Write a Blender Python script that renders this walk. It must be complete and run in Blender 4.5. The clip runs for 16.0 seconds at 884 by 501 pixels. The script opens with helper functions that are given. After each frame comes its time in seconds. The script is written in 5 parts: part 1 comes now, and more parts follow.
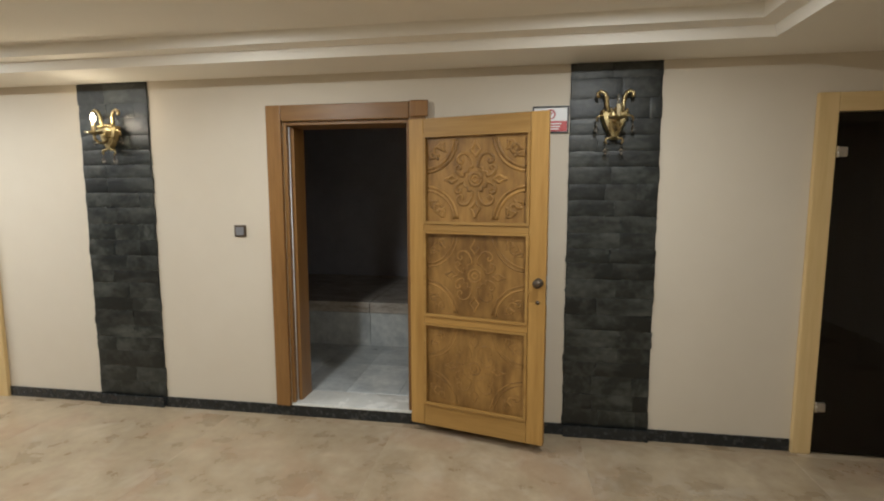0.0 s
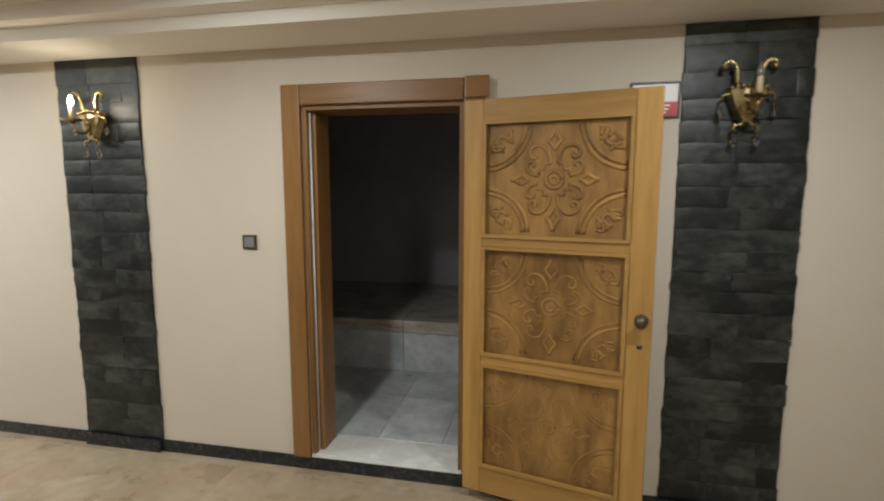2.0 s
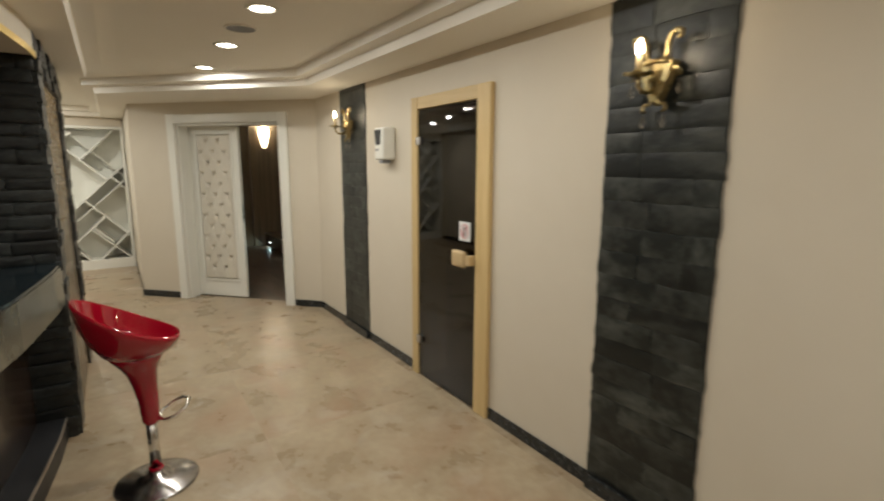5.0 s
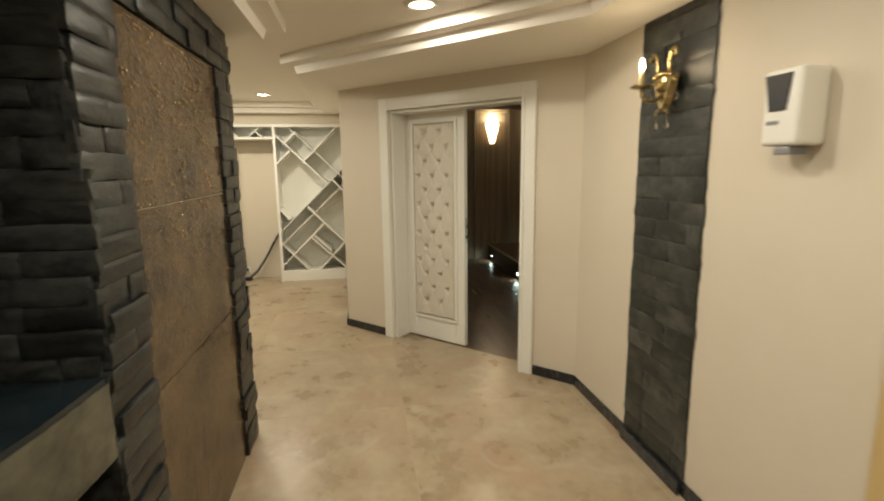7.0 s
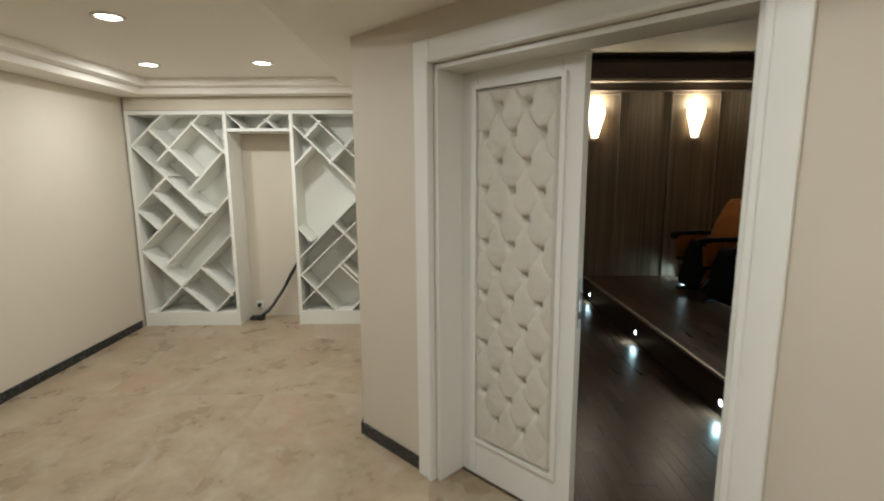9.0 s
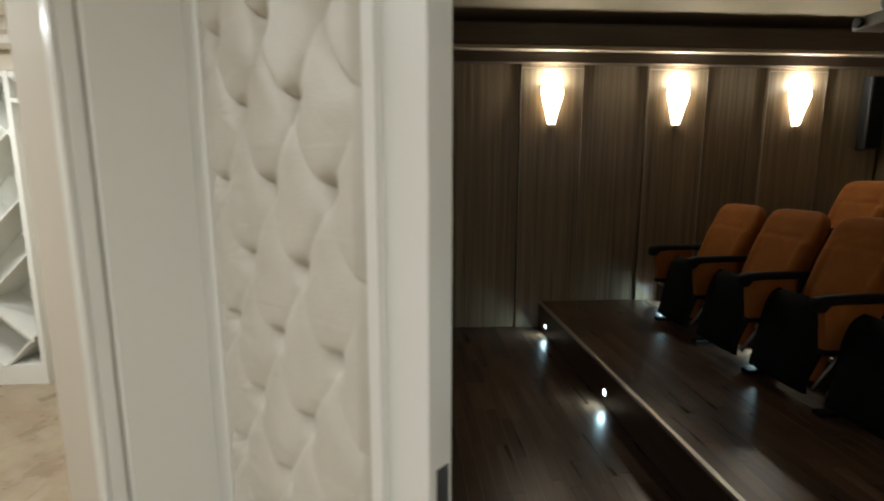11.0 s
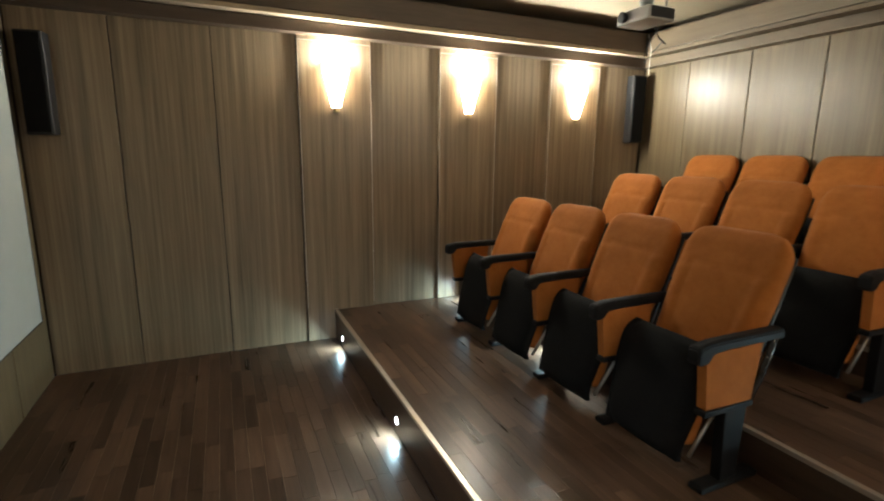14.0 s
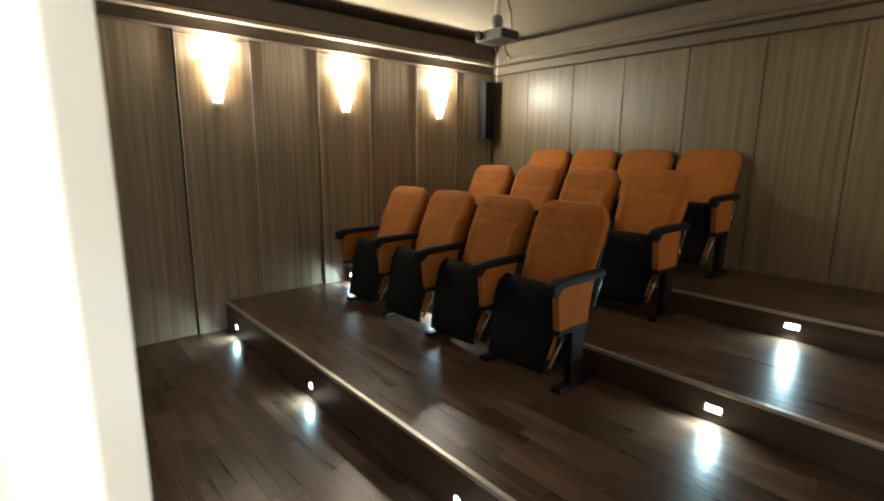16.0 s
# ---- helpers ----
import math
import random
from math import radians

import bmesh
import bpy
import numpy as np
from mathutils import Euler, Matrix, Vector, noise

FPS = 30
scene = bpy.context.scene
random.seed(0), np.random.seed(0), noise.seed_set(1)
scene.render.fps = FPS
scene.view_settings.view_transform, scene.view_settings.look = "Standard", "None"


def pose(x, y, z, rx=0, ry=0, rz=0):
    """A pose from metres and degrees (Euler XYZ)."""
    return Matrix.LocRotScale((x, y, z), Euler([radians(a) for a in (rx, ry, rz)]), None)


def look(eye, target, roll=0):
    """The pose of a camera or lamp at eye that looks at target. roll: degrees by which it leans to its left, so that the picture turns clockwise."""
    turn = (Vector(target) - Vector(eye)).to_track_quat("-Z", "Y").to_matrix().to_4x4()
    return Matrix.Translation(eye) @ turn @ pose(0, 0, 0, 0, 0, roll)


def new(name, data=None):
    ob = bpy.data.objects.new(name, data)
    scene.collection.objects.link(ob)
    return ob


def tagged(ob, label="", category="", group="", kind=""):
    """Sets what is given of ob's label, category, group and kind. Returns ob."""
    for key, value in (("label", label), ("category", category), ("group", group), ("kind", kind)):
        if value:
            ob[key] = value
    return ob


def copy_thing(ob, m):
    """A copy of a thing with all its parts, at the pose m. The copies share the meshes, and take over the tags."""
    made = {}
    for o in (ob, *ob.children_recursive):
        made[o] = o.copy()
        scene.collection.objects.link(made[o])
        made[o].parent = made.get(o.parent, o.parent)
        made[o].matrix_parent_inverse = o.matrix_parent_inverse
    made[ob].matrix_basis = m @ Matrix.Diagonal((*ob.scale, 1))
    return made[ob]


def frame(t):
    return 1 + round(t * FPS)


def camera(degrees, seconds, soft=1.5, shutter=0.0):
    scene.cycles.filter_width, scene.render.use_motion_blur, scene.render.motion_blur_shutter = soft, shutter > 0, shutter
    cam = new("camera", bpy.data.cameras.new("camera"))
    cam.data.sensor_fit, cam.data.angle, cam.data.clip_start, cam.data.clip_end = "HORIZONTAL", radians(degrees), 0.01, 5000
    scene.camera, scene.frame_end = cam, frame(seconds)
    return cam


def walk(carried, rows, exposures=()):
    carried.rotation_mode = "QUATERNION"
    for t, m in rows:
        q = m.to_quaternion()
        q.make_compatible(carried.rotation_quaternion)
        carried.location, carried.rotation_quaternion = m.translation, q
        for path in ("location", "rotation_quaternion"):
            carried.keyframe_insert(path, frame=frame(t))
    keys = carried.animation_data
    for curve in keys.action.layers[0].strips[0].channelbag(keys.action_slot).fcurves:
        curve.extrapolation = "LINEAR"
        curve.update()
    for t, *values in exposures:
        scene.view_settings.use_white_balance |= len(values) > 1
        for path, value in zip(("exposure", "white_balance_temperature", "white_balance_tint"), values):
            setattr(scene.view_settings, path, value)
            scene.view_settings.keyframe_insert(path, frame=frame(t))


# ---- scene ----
cam = camera(83.8, 16.0, soft=2.0, shutter=0.4)
PATH = [
    (0, (0.458, 0.571, 1.54), (0.148, 2.535, 1.318), -0.1),
    (0.5, (0.419, 0.715, 1.543), (0.121, 2.68, 1.316), -0.2),
    (1, (0.407, 0.915, 1.565), (0.11, 2.879, 1.331), -0.2),
    (1.5, (0.289, 1.091, 1.559), (-0.028, 3.051, 1.323), -0.1),
    (2, (0.142, 1.244, 1.594), (-0.25, 3.19, 1.346), 0.1),
    (2.5, (0.066, 1.344, 1.61), (-0.49, 3.245, 1.337), 0.6),
    (3, (0.041, 1.397, 1.606), (-0.734, 3.218, 1.321), 0.6),
    (3.5, (-0.063, 1.437, 1.602), (-1.077, 3.133, 1.297), 0.6),
    (4, (-0.347, 1.497, 1.587), (-1.626, 3.001, 1.265), 0.5),
    (4.5, (-0.707, 1.623, 1.574), (-2.182, 2.933, 1.246), 0.4),
    (5, (-1.124, 1.799, 1.609), (-2.766, 2.89, 1.272), 0.2),
    (5.2, (-1.307, 1.847, 1.605), (-3.014, 2.831, 1.264), 0.3),
    (7.3, (-3.596, 2.252, 1.613), (-5.553, 2.488, 1.273), -0.8),
    (7.5, (-3.835, 2.281, 1.616), (-5.797, 2.468, 1.276), -0.8),
    (7.8, (-4.17, 2.325, 1.601), (-6.137, 2.442, 1.26), -0.8),
    (8, (-4.408, 2.346, 1.612), (-6.377, 2.424, 1.268), -0.9),
    (8.2, (-4.602, 2.362, 1.617), (-6.573, 2.412, 1.277), -1.0),
    (10.3, (-6.425, 2.835, 1.561), (-8.399, 2.845, 1.238), -0.1),
    (10.5, (-6.532, 2.895, 1.547), (-8.507, 2.928, 1.23), -0.2),
    (11, (-6.781, 3.039, 1.541), (-8.75, 3.178, 1.219), -0.0),
    (11.5, (-7.004, 3.178, 1.5), (-8.958, 3.442, 1.168), 0.2),
    (12, (-7.204, 3.285, 1.518), (-9.133, 3.658, 1.149), 0.4),
    (12.5, (-7.314, 3.391, 1.572), (-9.217, 3.864, 1.18), 0.5),
    (13, (-7.356, 3.486, 1.606), (-9.232, 4.052, 1.204), 0.5),
    (13.5, (-7.333, 3.53, 1.645), (-9.174, 4.197, 1.237), 0.7),
    (14, (-7.281, 3.499, 1.603), (-9.075, 4.296, 1.219), 0.6),
    (14.5, (-7.206, 3.402, 1.576), (-8.915, 4.366, 1.19), 0.3),
    (15, (-7.15, 3.339, 1.576), (-8.764, 4.454, 1.187), 0.2),
    (15.5, (-7.069, 3.2, 1.56), (-8.619, 4.406, 1.182), 0.4),
    (16, (-6.98, 3.043, 1.56), (-8.47, 4.321, 1.176), 0.5),
]
EXPOSURES = [(0, 0.35, 5750, 10), (1.5, 0.3, 5750, 10), (3.0, 0.1, 5600, 10), (4.0, -0.12, 5850, 10), (4.5, -0.2, 6100, 10), (5.2, -0.25, 6250, 10), (7.3, -0.12, 7050, 10), (7.6, -0.18, 6800, 10), (8.0, -0.3, 5950, 10), (8.2, -0.33, 5750, 10), (10.3, -0.32, 5850, 10),
             (11.0, -0.1, 5700, 10), (11.5, 0.33, 5500, 10), (12.0, 1.65, 6050, 10), (12.6, 1.72, 5750, 10), (13.5, 1.8, 5600, 10), (14.5, 1.92, 5650, 10), (15.2, 2.02, 5600, 10), (15.6, 2.0, 5600, 10), (16, 1.48, 5700, 10)]

walk(cam, [(t, look(eye, target, roll)) for t, eye, target, roll in PATH], EXPOSURES)

# ---- world and light ----
world = bpy.data.worlds.new("world")
scene.world = world
world.use_nodes = True
world.node_tree.nodes["Background"].inputs[0].default_value = (0.02, 0.02, 0.02, 1)
world.node_tree.nodes["Background"].inputs[1].default_value = 0.2

WARM = (1.0, 0.955, 0.84)
DOWN_W, CANDLE_W, THEATRE_W, LED_W = 14.5, 1.3, 17, 1.05
CONE_COLOUR = (1.0, 0.93, 0.72)


def lamp(name, kind, m, watts, colour, size=0.1, spread=None):
    data = bpy.data.lights.new(name, kind)
    data.energy, data.color = watts, colour
    if kind == "AREA":
        data.shape, data.size = "DISK", size
        if spread:
            data.spread = radians(spread)
    else:
        data.shadow_soft_size = size
    ob = new(name, data)
    ob.matrix_world = m
    return ob

# ---- materials ----


def material(name, colour, rough=0.5, metal=0.0, var=0.0, scale=5.0, colour2=None, bump=0.0, bump_scale=40.0, bump_dist=0.01, stretch=(1, 1, 1), coat=0.0, emit=0.0, island=0.0, wear=0.0, detail=6.0, turn=(0, 0, 0), lo=0.45, hi=0.9):
    """A procedural surface: two tones mixed by noise, a broad stain, tone per object, fine relief."""
    m = bpy.data.materials.new(name)
    m.use_nodes = True
    nt = m.node_tree
    b = nt.nodes["Principled BSDF"]
    N, L = nt.nodes.new, nt.links.new
    b.inputs["Roughness"].default_value, b.inputs["Metallic"].default_value = rough, metal
    b.inputs["Coat Weight"].default_value = coat
    b.inputs["Base Color"].default_value = (*colour, 1)
    tc = N("ShaderNodeTexCoord")
    mp = N("ShaderNodeMapping")
    mp.inputs["Scale"].default_value = stretch
    mp.inputs["Rotation"].default_value = [radians(a) for a in turn]
    L(tc.outputs["Object"], mp.inputs["Vector"])
    vec = mp.outputs["Vector"]
    if island:
        info = N("ShaderNodeObjectInfo")
        add = N("ShaderNodeVectorMath")
        add.operation = "MULTIPLY_ADD"
        L(info.outputs["Random"], add.inputs[0])
        add.inputs[1].default_value = (37, 23, 41)
        L(vec, add.inputs[2])
        vec = add.outputs[0]
    if colour2:
        n1 = N("ShaderNodeTexNoise")
        n1.inputs["Scale"].default_value, n1.inputs["Detail"].default_value, n1.inputs["Roughness"].default_value = scale, detail, 0.62
        L(vec, n1.inputs["Vector"])
        n2 = N("ShaderNodeTexNoise")
        n2.inputs["Scale"].default_value, n2.inputs["Detail"].default_value = scale * 5.3, 4
        L(vec, n2.inputs["Vector"])
        mix = N("ShaderNodeMath")
        mix.operation = "MULTIPLY_ADD"
        L(n2.outputs["Fac"], mix.inputs[0])
        mix.inputs[1].default_value = 0.35
        L(n1.outputs["Fac"], mix.inputs[2])
        r = N("ShaderNodeMapRange")
        r.inputs["From Min"].default_value, r.inputs["From Max"].default_value = lo, hi
        L(mix.outputs[0], r.inputs["Value"])
        c = N("ShaderNodeMix")
        c.data_type = "RGBA"
        L(r.outputs[0], c.inputs["Factor"])
        c.inputs["A"].default_value, c.inputs["B"].default_value = (*colour, 1), (*colour2, 1)
        out = c.outputs["Result"]
        if island:
            h = N("ShaderNodeHueSaturation")
            mr = N("ShaderNodeMapRange")
            mr.inputs["To Min"].default_value, mr.inputs["To Max"].default_value = 1 - island, 1 + island
            L(info.outputs["Random"], mr.inputs["Value"])
            L(mr.outputs[0], h.inputs["Value"])
            L(out, h.inputs["Color"])
            out = h.outputs["Color"]
        L(out, b.inputs["Base Color"])
        rr = N("ShaderNodeMapRange")
        rr.inputs["To Min"].default_value, rr.inputs["To Max"].default_value = max(rough - 0.08, 0.02), min(rough + 0.1, 1)
        L(n1.outputs["Fac"], rr.inputs["Value"])
        L(rr.outputs[0], b.inputs["Roughness"])
    if bump:
        nb = N("ShaderNodeTexNoise")
        nb.inputs["Scale"].default_value, nb.inputs["Detail"].default_value = bump_scale, 5
        L(vec, nb.inputs["Vector"])
        bp = N("ShaderNodeBump")
        bp.inputs["Strength"].default_value, bp.inputs["Distance"].default_value = bump, bump_dist
        L(nb.outputs["Fac"], bp.inputs["Height"])
        L(bp.outputs["Normal"], b.inputs["Normal"])
    if emit:
        b.inputs["Emission Color"].default_value = (*colour, 1)
        b.inputs["Emission Strength"].default_value = emit
    return m


def wood(name, dark, light, axis="z", scale=1.0, rough=0.4, coat=0.0, island=0.12, fine=1.0, bump=0.12):
    """Wood with grain along one axis."""
    st = {"x": (0.07, 1, 1), "y": (1, 0.07, 1), "z": (1, 1, 0.07 if fine < 1.5 else 0.018)}[axis]
    return material(name, dark, rough, colour2=light, scale=14 * scale * fine, stretch=st, bump=bump, bump_scale=90 * scale, island=island, coat=coat, detail=8)


def glass(name, tint, rough=0.02):
    m = material(name, tint, rough)
    b = m.node_tree.nodes["Principled BSDF"]
    b.inputs["Transmission Weight"].default_value = 1.0
    b.inputs["IOR"].default_value = 1.45
    return m


PAINT = material("beige_paint", (0.630, 0.565, 0.455), 0.62, colour2=(0.660, 0.598, 0.490), scale=1.3, bump=0.05, bump_scale=160)
CEIL = material("ceiling_paint", (0.86, 0.82, 0.74), 0.75, colour2=(0.88, 0.845, 0.765), scale=1.0, bump=0.03, bump_scale=90)
TILE = material("travertine_tile", (0.262, 0.196, 0.120), 0.28, colour2=(0.470, 0.388, 0.270), scale=3.4, bump=0.012, bump_scale=20, island=0.04, detail=5, lo=0.42, hi=0.98)


def tint_patches(m, colour, scale, lo, hi, amount, offset):
    """Lay cloudy patches of another tone over a surface."""
    nt = m.node_tree
    b = nt.nodes["Principled BSDF"]
    under = b.inputs["Base Color"].links[0].from_socket
    tc = nt.nodes.new("ShaderNodeTexCoord")
    mp = nt.nodes.new("ShaderNodeMapping")
    mp.inputs["Location"].default_value = (offset, offset * 0.7, 0)
    n = nt.nodes.new("ShaderNodeTexNoise")
    n.inputs["Scale"].default_value, n.inputs["Detail"].default_value, n.inputs["Distortion"].default_value = scale, 5, 0.8
    r = nt.nodes.new("ShaderNodeMapRange")
    r.inputs["From Min"].default_value, r.inputs["From Max"].default_value, r.inputs["To Max"].default_value = lo, hi, amount
    mix = nt.nodes.new("ShaderNodeMix")
    mix.data_type = "RGBA"
    info = nt.nodes.new("ShaderNodeObjectInfo")
    add = nt.nodes.new("ShaderNodeVectorMath")
    add.operation = "MULTIPLY_ADD"
    add.inputs[1].default_value = (31, 17, 5)
    L = nt.links.new
    L(tc.outputs["Object"], mp.inputs["Vector"])
    L(info.outputs["Random"], add.inputs[0])
    L(mp.outputs["Vector"], add.inputs[2])
    L(add.outputs[0], n.inputs["Vector"])
    L(n.outputs["Fac"], r.inputs["Value"])
    L(r.outputs[0], mix.inputs["Factor"])
    L(under, mix.inputs["A"])
    mix.inputs["B"].default_value = (*colour, 1)
    L(mix.outputs["Result"], b.inputs["Base Color"])


tint_patches(TILE, (0.36, 0.235, 0.15), 2.0, 0.48, 0.70, 0.5, 3.0)
tint_patches(TILE, (0.54, 0.48, 0.39), 4.6, 0.54, 0.76, 0.45, 9.0)
TILE.node_tree.nodes["Principled BSDF"].inputs["Specular IOR Level"].default_value = 0.4
GROUT = material("grout", (0.44, 0.36, 0.26), 0.7, colour2=(0.38, 0.30, 0.21), scale=30)
SKIRT = material("black_granite_skirting", (0.012, 0.014, 0.015), 0.25, colour2=(0.03, 0.034, 0.036), scale=30)
SLATE = material("dark_slate", (0.011, 0.0135, 0.012), 0.42, colour2=(0.100, 0.106, 0.092), scale=3.6, bump=0.12, bump_scale=30, bump_dist=0.012, stretch=(0.30, 0.08, 0.17), island=0.32, lo=0.60, hi=1.08)
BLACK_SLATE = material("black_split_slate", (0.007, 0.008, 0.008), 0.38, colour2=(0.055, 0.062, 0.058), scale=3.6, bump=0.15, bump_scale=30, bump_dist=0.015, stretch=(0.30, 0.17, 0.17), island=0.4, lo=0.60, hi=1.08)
SLATE_BACK = material("slate_mortar", (0.015, 0.017, 0.017), 0.9, colour2=(0.022, 0.024, 0.024), scale=30)
OAK = wood("oiled_oak", (0.30, 0.160, 0.036), (0.46, 0.272, 0.074), "z", rough=0.5)
OAK_PANEL = material("figured_oak_panel", (0.125, 0.058, 0.011), 0.5, colour2=(0.43, 0.240, 0.062), scale=5.5, stretch=(1, 1, 0.32), bump=0.1, bump_scale=90, detail=10, island=0.1)
OAK_X = wood("oiled_oak_rail", (0.30, 0.160, 0.036), (0.46, 0.272, 0.074), "x", rough=0.5)
FRAME_WOOD = wood("brown_frame_wood", (0.20, 0.096, 0.026), (0.315, 0.166, 0.050), "z", rough=0.4, coat=0.1)
FRAME_WOOD_X = wood("brown_frame_wood_head", (0.20, 0.096, 0.026), (0.315, 0.166, 0.050), "x", rough=0.4, coat=0.1)
PINE = wood("pale_pine", (0.56, 0.40, 0.175), (0.67, 0.50, 0.25), "z", rough=0.45)
PINE_X = wood("pale_pine_head", (0.56, 0.40, 0.175), (0.67, 0.50, 0.25), "x", rough=0.45)
WHITE = material("white_lacquer", (0.78, 0.77, 0.70), 0.3, colour2=(0.80, 0.79, 0.73), scale=3, bump=0.01)
SHELF = material("white_shelf_board", (0.80, 0.80, 0.73), 0.4, colour2=(0.83, 0.82, 0.76), scale=3)
LEATHER = material("cream_leatherette", (0.60, 0.56, 0.47), 0.36, colour2=(0.66, 0.62, 0.53), scale=8, bump=0.12, bump_scale=240)
MARBLE = material("grey_marble", (0.40, 0.43, 0.44), 0.3, colour2=(0.76, 0.78, 0.76), scale=4.2, island=0.15)
WHITE_MARBLE = material("white_marble", (0.62, 0.62, 0.58), 0.25, colour2=(0.80, 0.80, 0.76), scale=5)
MARBLE_WORN = material("stained_marble", (0.27, 0.21, 0.15), 0.35, colour2=(0.72, 0.68, 0.61), scale=9, stretch=(0.5, 1, 2))
BATH_PLASTER = material("bath_plaster", (0.42, 0.42, 0.46), 0.4, colour2=(0.50, 0.50, 0.54), scale=3)
# dark tone puts the shade of the unlit rooms into the plaster
UNLIT_DARK = material("unlit_dark_plaster", (0.10, 0.10, 0.11), 0.8, colour2=(0.14, 0.14, 0.15), scale=3)
BRASS = material("polished_brass", (0.52, 0.43, 0.22), 0.28, metal=1.0, colour2=(0.28, 0.21, 0.10), scale=34)
BASE_STEEL = material("stool_base_steel", (0.46, 0.44, 0.43), 0.2, metal=1.0, colour2=(0.38, 0.36, 0.35), scale=12)
ARM = material("black_arm_plastic", (0.007, 0.007, 0.008), 0.6, colour2=(0.012, 0.012, 0.013), scale=20)
ARM.node_tree.nodes["Principled BSDF"].inputs["Specular IOR Level"].default_value = 0.16
ARM_GLOSS = material("glossy_black_stay", (0.012, 0.012, 0.013), 0.18, colour2=(0.02, 0.02, 0.021), scale=20)
STEEL = material("chrome", (0.78, 0.78, 0.78), 0.12, metal=1.0)
BRUSHED = material("brushed_steel", (0.50, 0.49, 0.47), 0.35, metal=1.0, colour2=(0.6, 0.58, 0.56), scale=30)
BRONZE = material("bronze_plastic", (0.10, 0.075, 0.05), 0.35, metal=0.4)
BLACK = material("black_plastic", (0.012, 0.012, 0.014), 0.45, colour2=(0.02, 0.02, 0.022), scale=20)
BLACK_METAL = material("black_powder_coat", (0.008, 0.008, 0.009), 0.55, bump=0.05, bump_scale=300)
BLACK_METAL.node_tree.nodes["Principled BSDF"].inputs["Specular IOR Level"].default_value = 0.2
VINYL = material("black_seat_underside", (0.005, 0.005, 0.006), 0.9, colour2=(0.010, 0.010, 0.010), scale=12)
VINYL.node_tree.nodes["Principled BSDF"].inputs["Specular IOR Level"].default_value = 0.15
RED = material("glossy_red_plastic", (0.30, 0.003, 0.015), 0.08, coat=0.6)
DARK_GLASS = glass("smoked_glass", (0.10, 0.085, 0.07))
CRYSTAL = glass("crystal", (0.95, 0.93, 0.9))
GRANITE = material("brown_granite", (0.040, 0.026, 0.014), 0.2, colour2=(0.165, 0.105, 0.050), scale=2.2, bump=0.5, bump_scale=40, bump_dist=0.028, stretch=(1, 1, 1.5), coat=0.2)
# the dimpled relief fades to a honed face towards one end of the slabs
_nt = GRANITE.node_tree
_sep, _fade, _tc = _nt.nodes.new("ShaderNodeSeparateXYZ"), _nt.nodes.new("ShaderNodeMapRange"), _nt.nodes.new("ShaderNodeTexCoord")
_nt.links.new(_tc.outputs["Object"], _sep.inputs[0])
_nt.links.new(_sep.outputs["X"], _fade.inputs["Value"])
for _k, _v in (("From Min", 5.6), ("From Max", 5.88), ("To Min", 1.0), ("To Max", 0.08)):
    _fade.inputs[_k].default_value = _v
_nt.links.new(_fade.outputs[0], _nt.nodes["Bump"].inputs["Strength"])
tint_patches(GRANITE, (0.018, 0.012, 0.009), 3.2, 0.48, 0.72, 0.75, 2.0)
tint_patches(GRANITE, (0.17, 0.115, 0.062), 14.0, 0.55, 0.75, 0.5, 6.0)
# golden metal tone imitates the downlights' glints on wet granite
GLINT_DROPS = material("glint_drop", (0.74, 0.60, 0.40), 0.2, metal=0.85)
BAR_STONE = material("dark_marble_counter", (0.014, 0.015, 0.012), 0.14, colour2=(0.15, 0.145, 0.105), scale=2.6, lo=0.5, hi=1.0)
BAR_TOP = material("black_blue_counter_top", (0.006, 0.011, 0.014), 0.12, colour2=(0.012, 0.02, 0.025), scale=6)
BAR_FRONT = material("dark_brown_bar_front", (0.012, 0.008, 0.006), 0.2, colour2=(0.035, 0.022, 0.016), scale=5)
GOLD_TRIM = material("gold_trim", (0.75, 0.52, 0.12), 0.3, metal=0.6)
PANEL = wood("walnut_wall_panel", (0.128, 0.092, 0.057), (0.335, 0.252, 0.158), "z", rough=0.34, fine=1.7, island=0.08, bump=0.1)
# darker copy of PANEL: the weaker light on these walls is in the colour
PANEL_DIM = wood("dimmed_wall_panel", (0.088, 0.065, 0.036), (0.200, 0.153, 0.086), "z", rough=0.34, fine=1.7, island=0.08, bump=0.1)
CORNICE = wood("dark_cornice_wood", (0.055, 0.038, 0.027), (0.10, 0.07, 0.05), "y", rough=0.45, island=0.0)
# pale tone stands in for lamplight on the cornice's underside
CORNICE_LIT = wood("lit_cornice_strip", (0.34, 0.27, 0.19), (0.44, 0.36, 0.26), "y", rough=0.45, island=0.0)
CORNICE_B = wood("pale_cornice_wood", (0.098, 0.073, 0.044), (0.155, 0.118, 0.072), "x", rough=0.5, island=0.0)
LAMINATE = wood("walnut_laminate", (0.037, 0.021, 0.013), (0.100, 0.058, 0.036), "x", rough=0.29, fine=0.9, island=0.38, bump=0.06)
LAMINATE.node_tree.nodes["Principled BSDF"].inputs["Specular IOR Level"].default_value = 0.36
RISER = wood("dark_riser_wood", (0.050, 0.030, 0.020), (0.095, 0.060, 0.040), "x", rough=0.3, island=0.0)
EDGE_TRIM = material("aluminium_nosing", (0.55, 0.50, 0.44), 0.35, metal=0.8)
FABRIC = material("orange_velvet", (0.280, 0.092, 0.014), 0.9, colour2=(0.385, 0.135, 0.025), scale=6, bump=0.2, bump_scale=420)
